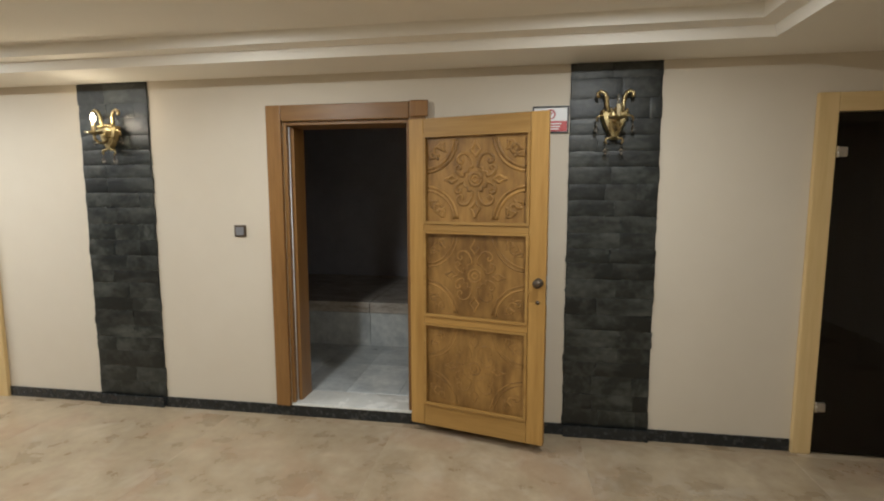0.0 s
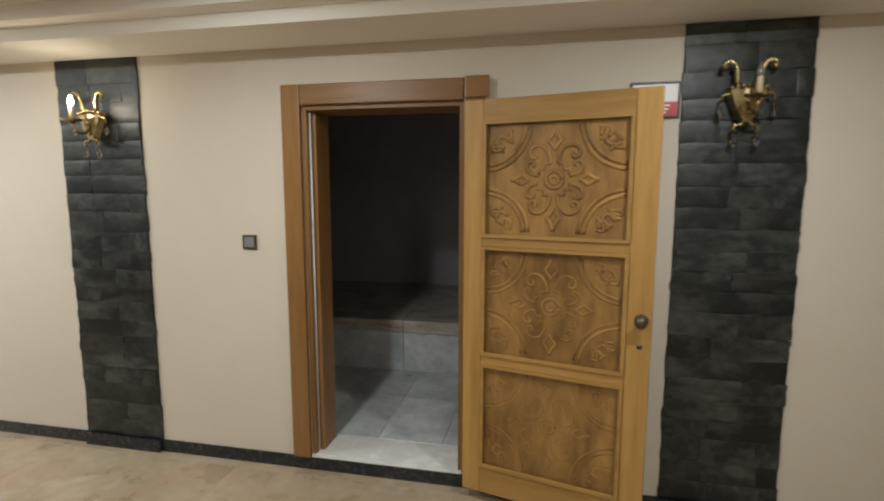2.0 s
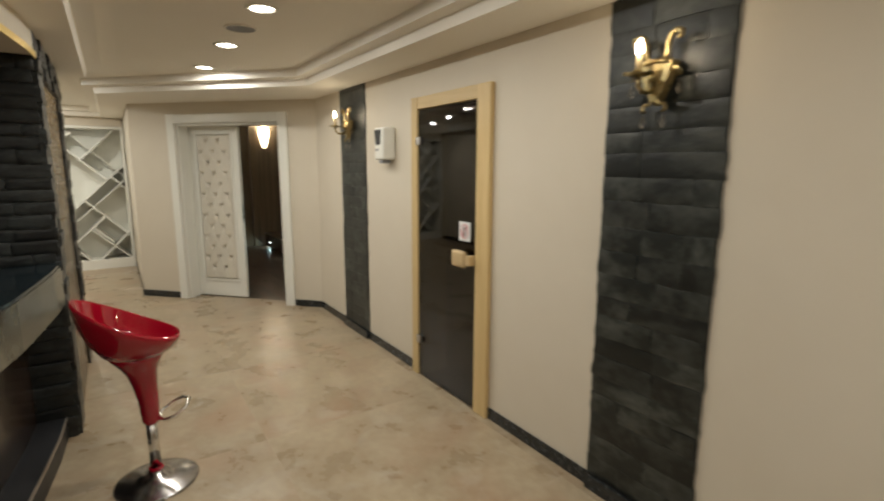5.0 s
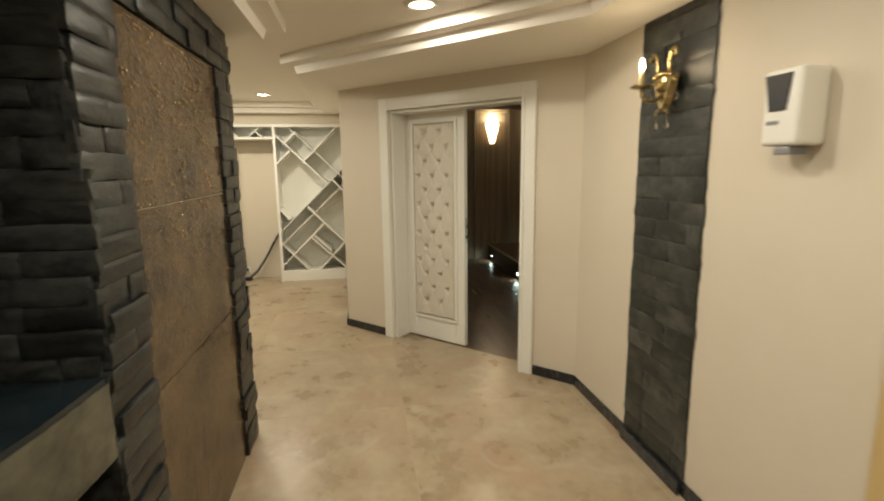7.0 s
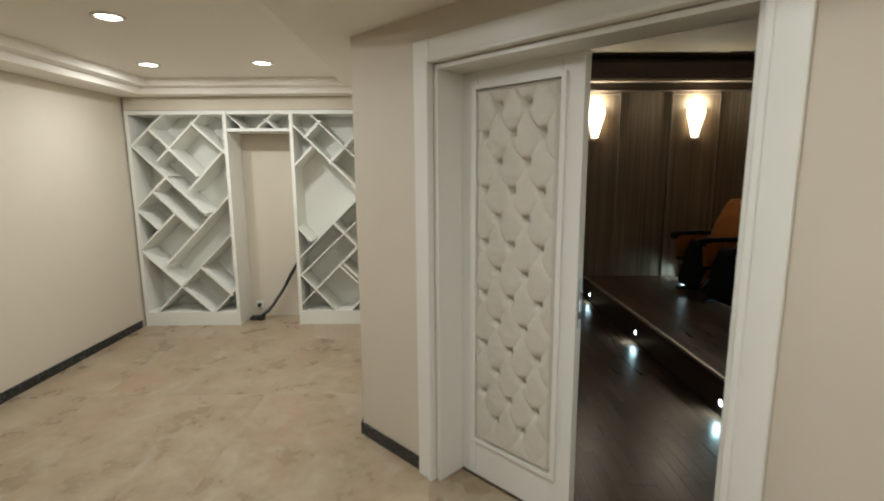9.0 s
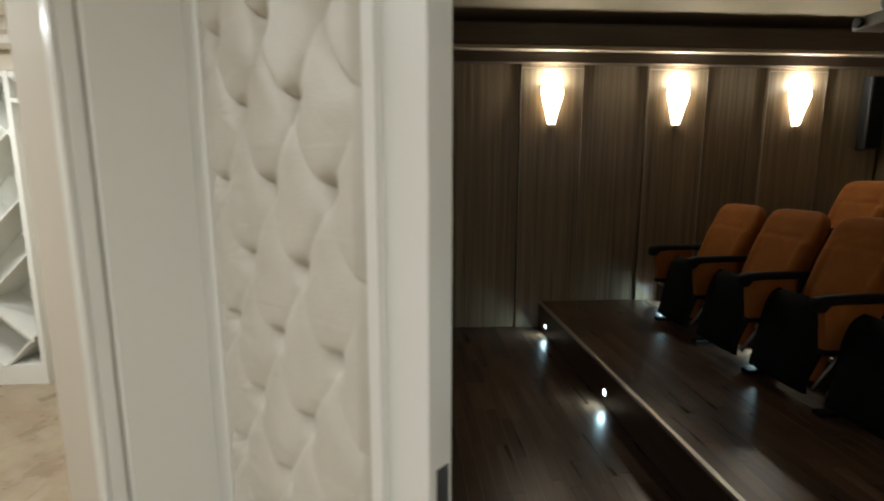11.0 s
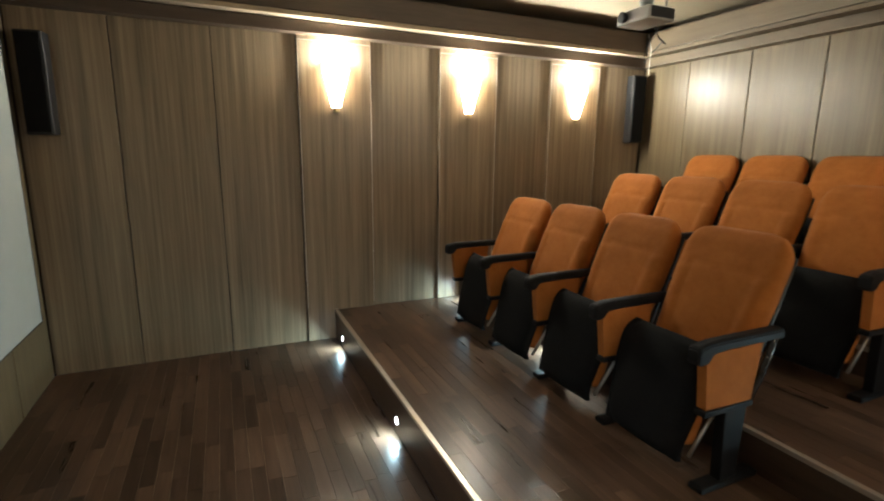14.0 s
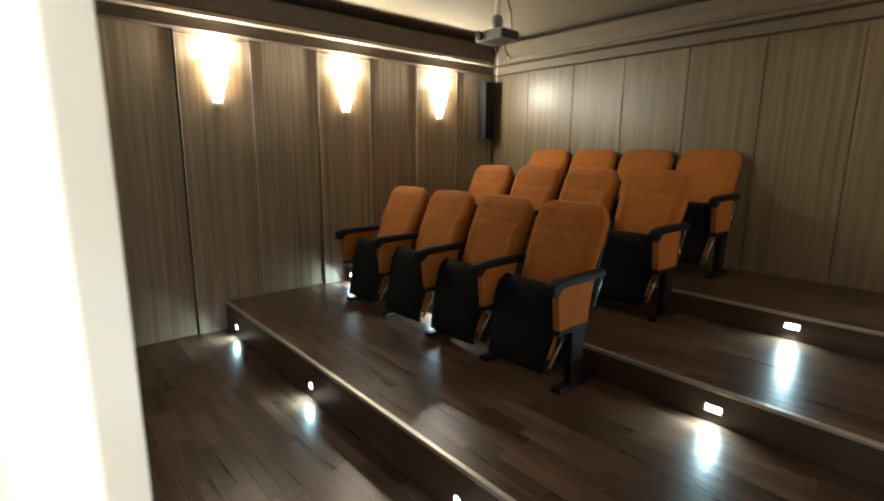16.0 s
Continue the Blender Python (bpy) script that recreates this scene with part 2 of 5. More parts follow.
FABRIC.node_tree.nodes["Principled BSDF"].inputs["Sheen Weight"].default_value = 0.03
FABRIC.node_tree.nodes["Principled BSDF"].inputs["Specular IOR Level"].default_value = 0.2
SCREEN = material("matte_screen_cloth", (0.34, 0.37, 0.36), 0.9, colour2=(0.38, 0.41, 0.40), scale=2)
# cream lowered to brown: shade above the cornice put into the paint
THEATRE_CEIL = material("dimmed_ceiling_paint", (0.235, 0.190, 0.128), 0.8, colour2=(0.265, 0.218, 0.150), scale=1.2)
PAPER = material("white_sign", (0.80, 0.80, 0.79), 0.35)
SIGN_RED = material("sign_red", (0.45, 0.03, 0.03), 0.35)
SIGN_BLACK = material("sign_black", (0.02, 0.02, 0.02), 0.4)
PROJECTOR = material("projector_shell", (0.42, 0.41, 0.39), 0.45, colour2=(0.47, 0.46, 0.44), scale=10)
GREY = material("grey_plastic", (0.22, 0.22, 0.23), 0.35)
HANDLE_WOOD = wood("pale_handle_wood", (0.50, 0.36, 0.18), (0.60, 0.45, 0.25), "x", rough=0.5)
LIGHT_DISC = material("downlight_glow", (1.0, 0.88, 0.68), 0.5, emit=14)
BULB = material("bulb_glow", (1.0, 0.78, 0.50), 0.5, emit=60)
BULB_DEAD = glass("unlit_bulb", (0.92, 0.92, 0.9), 0.35)
SLEEVE = material("cream_candle_sleeve", (0.42, 0.34, 0.19), 0.45, colour2=(0.50, 0.42, 0.26), scale=20)
SCONCE_GLOW = material("sconce_glass_glow", (1.0, 0.80, 0.50), 0.5, emit=13)
LED_GLOW = material("step_light_glow", (0.88, 0.97, 1.0), 0.5, emit=13)

# ---- builders ----


def part(name, bm, mat, parent=None, label="", m=None):
    me = bpy.data.meshes.new(name)
    bm.to_mesh(me)
    bm.free()
    me.materials.append(mat)
    ob = new(name, me)
    if m is not None:
        ob.matrix_basis = m
    if parent is not None:
        ob.parent = parent
    if label:
        tagged(ob, label)
    return ob


def thing(name, m, label, category, group="", kind=""):
    ob = new(name)
    ob.empty_display_size = 0.1
    ob.matrix_basis = m
    return tagged(ob, label, category, group, kind)


def add_box(bm, x0, x1, y0, y1, z0, z1):
    v = [bm.verts.new((x, y, z)) for z in (z0, z1) for y in (y0, y1) for x in (x0, x1)]
    for f in ((0, 2, 3, 1), (4, 5, 7, 6), (0, 1, 5, 4), (2, 6, 7, 3), (0, 4, 6, 2), (1, 3, 7, 5)):
        bm.faces.new([v[i] for i in f])
    return bm


def box(x0, x1, y0, y1, z0, z1, bevel=0.0, seg=2):
    bm = add_box(bmesh.new(), x0, x1, y0, y1, z0, z1)
    if bevel:
        bmesh.ops.bevel(bm, geom=list(bm.edges), offset=bevel, segments=seg, affect="EDGES", profile=0.6)
        for f in bm.faces:
            f.smooth = seg > 2
    return bm


def prism(points, z0, z1):
    bm = bmesh.new()
    lo = [bm.verts.new((x, y, z0)) for x, y in points]
    hi = [bm.verts.new((x, y, z1)) for x, y in points]
    n = len(points)
    bm.faces.new(hi)
    bm.faces.new(lo[::-1])
    for i in range(n):
        bm.faces.new((lo[i], lo[(i + 1) % n], hi[(i + 1) % n], hi[i]))
    bmesh.ops.recalc_face_normals(bm, faces=list(bm.faces))
    return bm


def lathe(profile, steps=24, smooth=True):
    """A body of revolution round z from (radius, z) pairs."""
    bm = bmesh.new()
    rings = []
    for r, z in profile:
        if r < 1e-5:
            rings.append([bm.verts.new((0, 0, z))])
        else:
            rings.append([bm.verts.new((r * math.cos(2 * math.pi * k / steps), r * math.sin(2 * math.pi * k / steps), z)) for k in range(steps)])
    for a, b in zip(rings, rings[1:]):
        for k in range(steps):
            k2 = (k + 1) % steps
            if len(a) == 1 and len(b) > 1:
                f = bm.faces.new((a[0], b[k2], b[k]))
            elif len(b) == 1 and len(a) > 1:
                f = bm.faces.new((a[k], a[k2], b[0]))
            elif len(a) > 1:
                f = bm.faces.new((a[k], a[k2], b[k2], b[k]))
            else:
                continue
            f.smooth = smooth
    bmesh.ops.recalc_face_normals(bm, faces=list(bm.faces))
    return bm


def tube(points, radius, steps=8, close=False, taper=1.0):
    """A round bar along a line of points."""
    bm = bmesh.new()
    pts = [Vector(p) for p in points]
    n = len(pts)
    rings = []
    side = None
    for i, p in enumerate(pts):
        a = pts[(i - 1) % n] if close or i else p
        b = pts[(i + 1) % n] if close or i < n - 1 else p
        d = (b - a).normalized()
        if side is None:
            side = d.orthogonal().normalized()
        side = (side - d * side.dot(d)).normalized()
        up = d.cross(side)
        r = radius * (1 + (taper - 1) * i / max(n - 1, 1))
        rings.append([bm.verts.new(p + side * r * math.cos(2 * math.pi * k / steps) + up * r * math.sin(2 * math.pi * k / steps)) for k in range(steps)])
    for i in range(n if close else n - 1):
        a, b = rings[i], rings[(i + 1) % n]
        for k in range(steps):
            bm.faces.new((a[k], a[(k + 1) % steps], b[(k + 1) % steps], b[k])).smooth = True
    if not close:
        bm.faces.new(rings[0][::-1])
        bm.faces.new(rings[-1])
    bmesh.ops.recalc_face_normals(bm, faces=list(bm.faces))
    return bm


def moved(bm, m):
    bmesh.ops.transform(bm, matrix=m, verts=list(bm.verts))
    return bm


def wall_mesh(length, thick, z0, z1, openings):
    """A wall along +x from 0, its face at y 0 and its body towards +y, with openings (x0, x1, z0, z1)."""
    bm = bmesh.new()
    x = 0.0
    for a, b, lo, hi in sorted(openings):
        add_box(bm, x, a, 0, thick, z0, z1)
        if lo > z0:
            add_box(bm, a, b, 0, thick, z0, lo)
        add_box(bm, a, b, 0, thick, hi, z1)
        x = b
    add_box(bm, x, length, 0, thick, z0, z1)
    bmesh.ops.remove_doubles(bm, verts=list(bm.verts), dist=1e-5)
    return bm


def structure(name, bm, mat, label, m=None, category="wall"):
    return tagged(part(name, bm, mat, m=m), label, category, kind="structure")

# ---- hall structure ----
H_SOFFIT, H_TRAY = 2.32, 2.45
WALL_A = 3.70          # the face of the long wall
XE, XW, YS = 4.2, -10.37, -1.4
U = Vector((-0.7193, -0.6947, 0))       # along the slanted wall
NRM = Vector((0.6947, -0.7193, 0))      # its face looks this way
MID = Vector((-7.255, 2.931, 0))        # the middle of the double door, on the wall's face
SLANT = Matrix(((-U.x, -NRM.x, 0, MID.x), (-U.y, -NRM.y, 0, MID.y), (0, 0, 1, 0), (0, 0, 0, 1)))  # x along the wall, y into it
S_IN, S_OUT = 1.107, -1.311             # where the slanted wall begins and ends

x0 = -6.459
structure("wall_north", wall_mesh(XE - x0, 0.22, 0, 2.9, [(2.192 - x0, 2.93 - x0, 0, 2.0), (-1.105 - x0, -0.24 - x0, 0.075, 2.025), (-4.268 - x0, -3.560 - x0, 0, 2.01)]), PAINT,
          "beige painted plaster wall of the hall", pose(x0, WALL_A, 0))
structure("wall_slanted", wall_mesh(S_IN - S_OUT, 0.17, 0, 2.9, [(-0.660 - S_OUT, 0.660 - S_OUT, 0, 2.085)]), PAINT, "slanted beige painted wall round the double door", SLANT @ pose(S_OUT, 0, 0))
structure("wall_screen_back", box(-10.75, -8.198, 2.02, 2.20, 0, 2.9), PAINT, "beige painted wall beside the white shelves")
structure("wall_shelf_room_south", box(-10.75, -5.9, -0.82, -0.60, 0, 2.9), PAINT, "beige painted wall of the shelf room")
structure("wall_shelf_back", box(-10.92, -10.72, -0.60, 2.02, 0, 2.9), PAINT, "beige wall behind the white shelves")
structure("wall_east", box(XE, XE + 0.2, YS, WALL_A, 0, 2.9), PAINT, "plain beige wall closing the hall")
structure("wall_south", box(-2.4, XE, YS - 0.2, YS, 0, 2.9), PAINT, "plain beige wall behind the walk")
structure("wall_bar_side", box(-2.6, -2.4, YS, 0.75, 0, 2.9), PAINT, "plain beige wall beside the bar")


def ring_face(bm, outer, inner, z):
    es = []
    for loop in (outer, inner):
        vs = [bm.verts.new((x, y, z)) for x, y in loop]
        es += [bm.edges.new((vs[i], vs[(i + 1) % len(vs)])) for i in range(len(vs))]
    bmesh.ops.triangle_fill(bm, edges=es, use_beauty=True)


def inset(loop, d):
    """A polygon (clockwise from above) moved inwards by d."""
    out = []
    n = len(loop)
    for i in range(n):
        p, q, r = Vector(loop[i - 1]), Vector(loop[i]), Vector(loop[(i + 1) % n])
        a, b = (q - p).normalized(), (r - q).normalized()
        na, nb = Vector((-a.y, a.x)), Vector((-b.y, b.x))
        k = (na + nb) / (1 + na.dot(nb))
        out.append(tuple(q + k * d))
    return out


TRAY = [(1.70, 3.34), (-5.63, 3.34), (-7.36, 1.74), (-10.20, 1.74), (-10.20, -0.30), (-6.30, -0.30), (-6.30, 1.69), (-2.1, 1.69), (-2.1, -1.0), (1.70, -1.0)]
OUTER = [(XE, 3.72), (-6.45, 3.72), (-8.2, 2.05), (-10.75, 2.05), (-10.75, -0.62), (-5.6, -0.62), (-5.6, -1.42), (XE, -1.42)]
bm = bmesh.new()
ring_face(bm, OUTER, TRAY, H_SOFFIT)
LEDGE = inset(TRAY, 0.015)
STEP = inset(TRAY, 0.11)
for a, za, b, zb in ((TRAY, H_SOFFIT, LEDGE, H_SOFFIT + 0.055), (STEP, H_SOFFIT + 0.065, STEP, H_TRAY)):
    n = len(a)
    lo, hi = [bm.verts.new((*p, za)) for p in a], [bm.verts.new((*p, zb)) for p in b]
    for i in range(n):
        bm.faces.new((lo[i], lo[(i + 1) % n], hi[(i + 1) % n], hi[i]))
ring_face(bm, LEDGE, STEP, H_SOFFIT + 0.06)
vs = [bm.verts.new((*p, H_TRAY)) for p in STEP]
es = [bm.edges.new((vs[i], vs[(i + 1) % len(vs)])) for i in range(len(vs))]
bmesh.ops.triangle_fill(bm, edges=es, use_beauty=True)
bmesh.ops.remove_doubles(bm, verts=list(bm.verts), dist=0.008)
structure("ceiling", bm, CEIL, "cream stepped tray ceiling of the hall", category="ceiling")
structure("ceiling_cover", box(-12.2, XE + 0.4, -1.8, 8.3, 3.15, 3.2), CEIL, "plain slab above the rooms", category="ceiling")

# black skirting
for a, b in ((-6.459, -5.745), (-5.20, -4.335), (-3.43, -2.62), (-2.09, 0.75), (1.27, 2.085)):
    structure("baseboard", box(a, b, WALL_A - 0.012, WALL_A - 0.002, 0, 0.075, 0.002), SKIRT, "black granite skirting along the hall wall", category="skirting")
for a, b in ((-5.745, -5.20), (-2.62, -2.09), (0.75, 1.27)):
    structure("baseboard", box(a, b, WALL_A - 0.034, WALL_A - 0.022, 0, 0.075, 0.002), SKIRT, "black granite skirting under the slate strip", category="skirting")
structure("baseboard", box(0.769, S_IN - 0.006, -0.014, -0.002, 0, 0.075, 0.002), SKIRT, "black granite skirting on the slanted wall", SLANT, "skirting")
structure("baseboard", box(S_OUT - 0.01, -0.769, -0.014, -0.002, 0, 0.075, 0.002), SKIRT, "black granite skirting on the slanted wall", SLANT, "skirting")
structure("baseboard", box(-10.33, -8.21, 2.008, 2.018, 0, 0.075, 0.002), SKIRT, "black granite skirting beside the shelves", category="skirting")
structure("baseboard", box(-10.33, -6.0, -0.598, -0.586, 0, 0.075, 0.002), SKIRT, "black granite skirting of the shelf room", category="skirting")

# ---- steam room behind the open wooden door ----
structure("wall_steam_back", box(-3.3, 1.4, 6.62, 6.78, 0, 2.9), BATH_PLASTER, "dark plaster wall of the unlit marble bath")
structure("wall_steam_west", box(-3.5, -3.3, 3.92, 6.8, 0, 2.9), BATH_PLASTER, "dark plaster side wall of the unlit bath")
structure("wall_steam_east", box(1.4, 1.6, 3.92, 6.8, 0, 2.9), BATH_PLASTER, "dark plaster side wall of the unlit bath")
structure("ceiling_steam", box(-3.5, 1.6, 3.92, 6.8, 2.5, 2.6), UNLIT_DARK, "dark ceiling of the unlit bath", category="ceiling")
structure("floor_steam", box(-3.3, 1.4, 3.72, 6.6, -0.1, 0.07), MARBLE_WORN, "bedding under the marble slabs", category="floor")
bench = thing("marble_bench", pose(0, 0, 0), "grey white marble bench with brown stained slab edge", "bench")
part("core", box(-3.28, 1.38, 5.075, 6.61, 0.094, 0.418), MARBLE_WORN, bench)
for k in range(6):
    xa = -3.28 + 0.777 * k
    part("front_slab", box(xa + 0.002, xa + 0.775, 5.05, 5.073, 0.094, 0.418, 0.003), MARBLE, bench, "grey veined marble front slab")
    part("seat_slab", box(xa + 0.0015, xa + 0.7755, 5.03, 6.61, 0.422, 0.525, 0.012), MARBLE_WORN, bench, "brown stained marble seat slab")

# rooms behind the glass doors, unlit, their darkness painted in
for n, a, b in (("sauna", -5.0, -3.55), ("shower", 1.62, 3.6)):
    structure("wall_%s_back" % n, box(a, b, 5.6, 5.8, 0, 2.6), UNLIT_DARK, "dark wall of the unlit %s room" % n)
    structure("wall_%s_west" % n, box(a - 0.1, a, 3.92, 5.8, 0, 2.6), UNLIT_DARK, "dark side wall of the unlit %s room" % n)
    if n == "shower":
        structure("wall_%s_east" % n, box(b, b + 0.1, 3.92, 5.8, 0, 2.6), UNLIT_DARK, "dark side wall of the unlit %s room" % n)
    structure("ceiling_%s" % n, box(a - 0.1, b + 0.1, 3.92, 5.8, 2.4, 2.5), UNLIT_DARK, "dark ceiling of the unlit %s room" % n, category="ceiling")
    structure("floor_%s" % n, box(a, b, 3.72, 5.6, -0.1, 0.004), UNLIT_DARK, "dark floor of the unlit %s room" % n, category="floor")

# ---- home cinema structure ----
TX, TY0, TY1, TXE = -11.45, 2.30, 7.69, -6.35
P1, P2, P3 = 4.33, 5.53, 6.60           # front edges of the platforms
Z1, Z2, Z3 = 0.26, 0.44, 0.605
structure("wall_cinema_west", box(TX - 0.3, TX - 0.03, TY0 - 0.3, TY1 + 0.3, 0, 3.1), CORNICE, "dark backing of the cinema wall")
structure("wall_cinema_north", box(TX - 0.03, TXE + 0.3, TY1 + 0.03, TY1 + 0.3, 0, 3.1), CORNICE, "dark backing of the cinema back wall")
structure("wall_cinema_screen", box(TX - 0.03, -8.05, 2.21, TY0 - 0.03, 0, 3.1), CORNICE, "dark backing of the screen wall")
structure("wall_cinema_east", box(TXE, TXE + 0.2, 3.93, TY1 + 0.03, 0, 3.1), PANEL, "wood clad wall beside the cinema door")
structure("ceiling_cinema", box(TX - 0.3, TXE + 0.2, 2.1, TY1 + 0.3, 2.88, 2.96), THEATRE_CEIL, "cinema ceiling dimmed to brown in its paint", category="ceiling")
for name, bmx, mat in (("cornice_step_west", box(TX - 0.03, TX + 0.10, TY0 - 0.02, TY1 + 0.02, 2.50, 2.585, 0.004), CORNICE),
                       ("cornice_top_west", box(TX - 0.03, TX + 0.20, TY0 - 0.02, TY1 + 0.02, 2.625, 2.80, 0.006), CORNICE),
                       ("cornice_mid_west", box(TX - 0.03, TX + 0.195, TY0 - 0.02, TY1 + 0.02, 2.590, 2.622), CORNICE_LIT),
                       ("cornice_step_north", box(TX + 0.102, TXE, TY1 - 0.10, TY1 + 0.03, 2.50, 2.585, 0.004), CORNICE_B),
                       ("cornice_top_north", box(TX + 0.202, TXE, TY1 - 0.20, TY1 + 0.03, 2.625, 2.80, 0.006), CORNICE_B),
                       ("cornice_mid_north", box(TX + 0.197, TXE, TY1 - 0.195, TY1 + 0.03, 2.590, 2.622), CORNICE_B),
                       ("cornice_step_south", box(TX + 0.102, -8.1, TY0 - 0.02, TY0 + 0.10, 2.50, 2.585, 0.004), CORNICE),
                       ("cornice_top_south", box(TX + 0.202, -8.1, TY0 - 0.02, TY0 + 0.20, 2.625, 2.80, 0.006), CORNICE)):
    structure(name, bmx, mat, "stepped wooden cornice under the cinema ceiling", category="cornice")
structure("floor_cinema", box(TX, TXE, 2.3, P1, -0.1, -0.008), RISER, "subfloor of the cinema", category="floor")
structure("floor_doorway", prism([(-7.72, 2.47), (-6.79, 3.37), (-6.3, 3.95), (-6.4, 4.3), (-8.3, 4.3), (-8.2, 2.31)], -0.1, -0.010), RISER, "subfloor in the cinema doorway", category="floor")
for n, y, z, y2 in (("one", P1, Z1, P2), ("two", P2, Z2, P3), ("three", P3, Z3, TY1)):
    structure("platform_" + n, box(TX + 0.001, TXE - 0.001, y, y2 + 0.03, 0, z - 0.008), RISER, "dark wood clad seating platform with laminate top", category="platform")
    structure("step_nosing_" + n, box(TX + 0.01, TXE - 0.01, y - 0.006, y + 0.022, z - 0.02, z + 0.002, 0.003), EDGE_TRIM, "thin metal nosing along the platform edge", category="nosing")

# ---- doors ----


def architrave(thing_ob, x0, x1, z0, z1, w, mat_v, mat_h, proud=0.03, depth=0.22, y=0.0, w2=None):
    """Casing and lining of an opening, in the wall's own axes: x along, y into the wall."""
    part("casing", box(x0 - w, x0, y - proud, y - 0.002, z0, z1 + w, 0.006), mat_v, thing_ob)
    part("casing", box(x1, x1 + (w2 or w), y - proud, y - 0.002, z0, z1 + w, 0.006), mat_v, thing_ob)
    part("head_casing", box(x0 + 0.001, x1 - 0.001, y - proud + 0.002, y - 0.002, z1, z1 + w, 0.006), mat_h, thing_ob)
    part("jamb", box(x0, x0 + 0.025, y, y + depth, z0, z1 - 0.001, 0.003), mat_v, thing_ob)
    part("jamb", box(x1 - 0.025, x1, y, y + depth, z0, z1 - 0.001, 0.003), mat_v, thing_ob)
    part("head_jamb", box(x0 + 0.026, x1 - 0.026, y, y + depth, z1 - 0.025, z1 - 0.002, 0.003), mat_h, thing_ob)


door1 = thing("door_1", pose(0, WALL_A, 0), "brown wooden door frame with the carved oak door standing open", "door frame", kind="structure")
architrave(door1, -1.105, -0.24, 0.078, 2.025, 0.104, FRAME_WOOD, FRAME_WOOD_X, proud=0.03)
part("corner_block", box(-0.236, -0.116, -0.040, -0.031, 2.03, 2.132, 0.008), FRAME_WOOD, door1)
part("stop", box(-1.079, -1.052, 0.05, 0.212, 0.08, 1.998, 0.004), FRAME_WOOD, door1)
part("seal", tube([(-1.074, 0.028, 0.09), (-1.074, 0.028, 1.995)], 0.004), PAPER, door1, "white rubber door seal")
part("threshold", box(-1.103, -0.242, -0.005, 0.235, 0.077, 0.092, 0.003), WHITE_MARBLE, door1, "white marble threshold")
part("threshold_lip", box(-1.103, -0.242, -0.018, -0.007, 0.078, 0.088, 0.003), WHITE_MARBLE, door1, "white marble threshold lip")


def frame_box(x0, x1, z0, z1, w, d):
    bm = bmesh.new()
    for a, b, c, e in ((x0, x0 + w, z0, z1), (x1 - w, x1, z0, z1), (x0 + w, x1 - w, z0, z0 + w), (x0 + w, x1 - w, z1 - w, z1)):
        add_box(bm, a, b, -d, 0, c, e)
    return bm


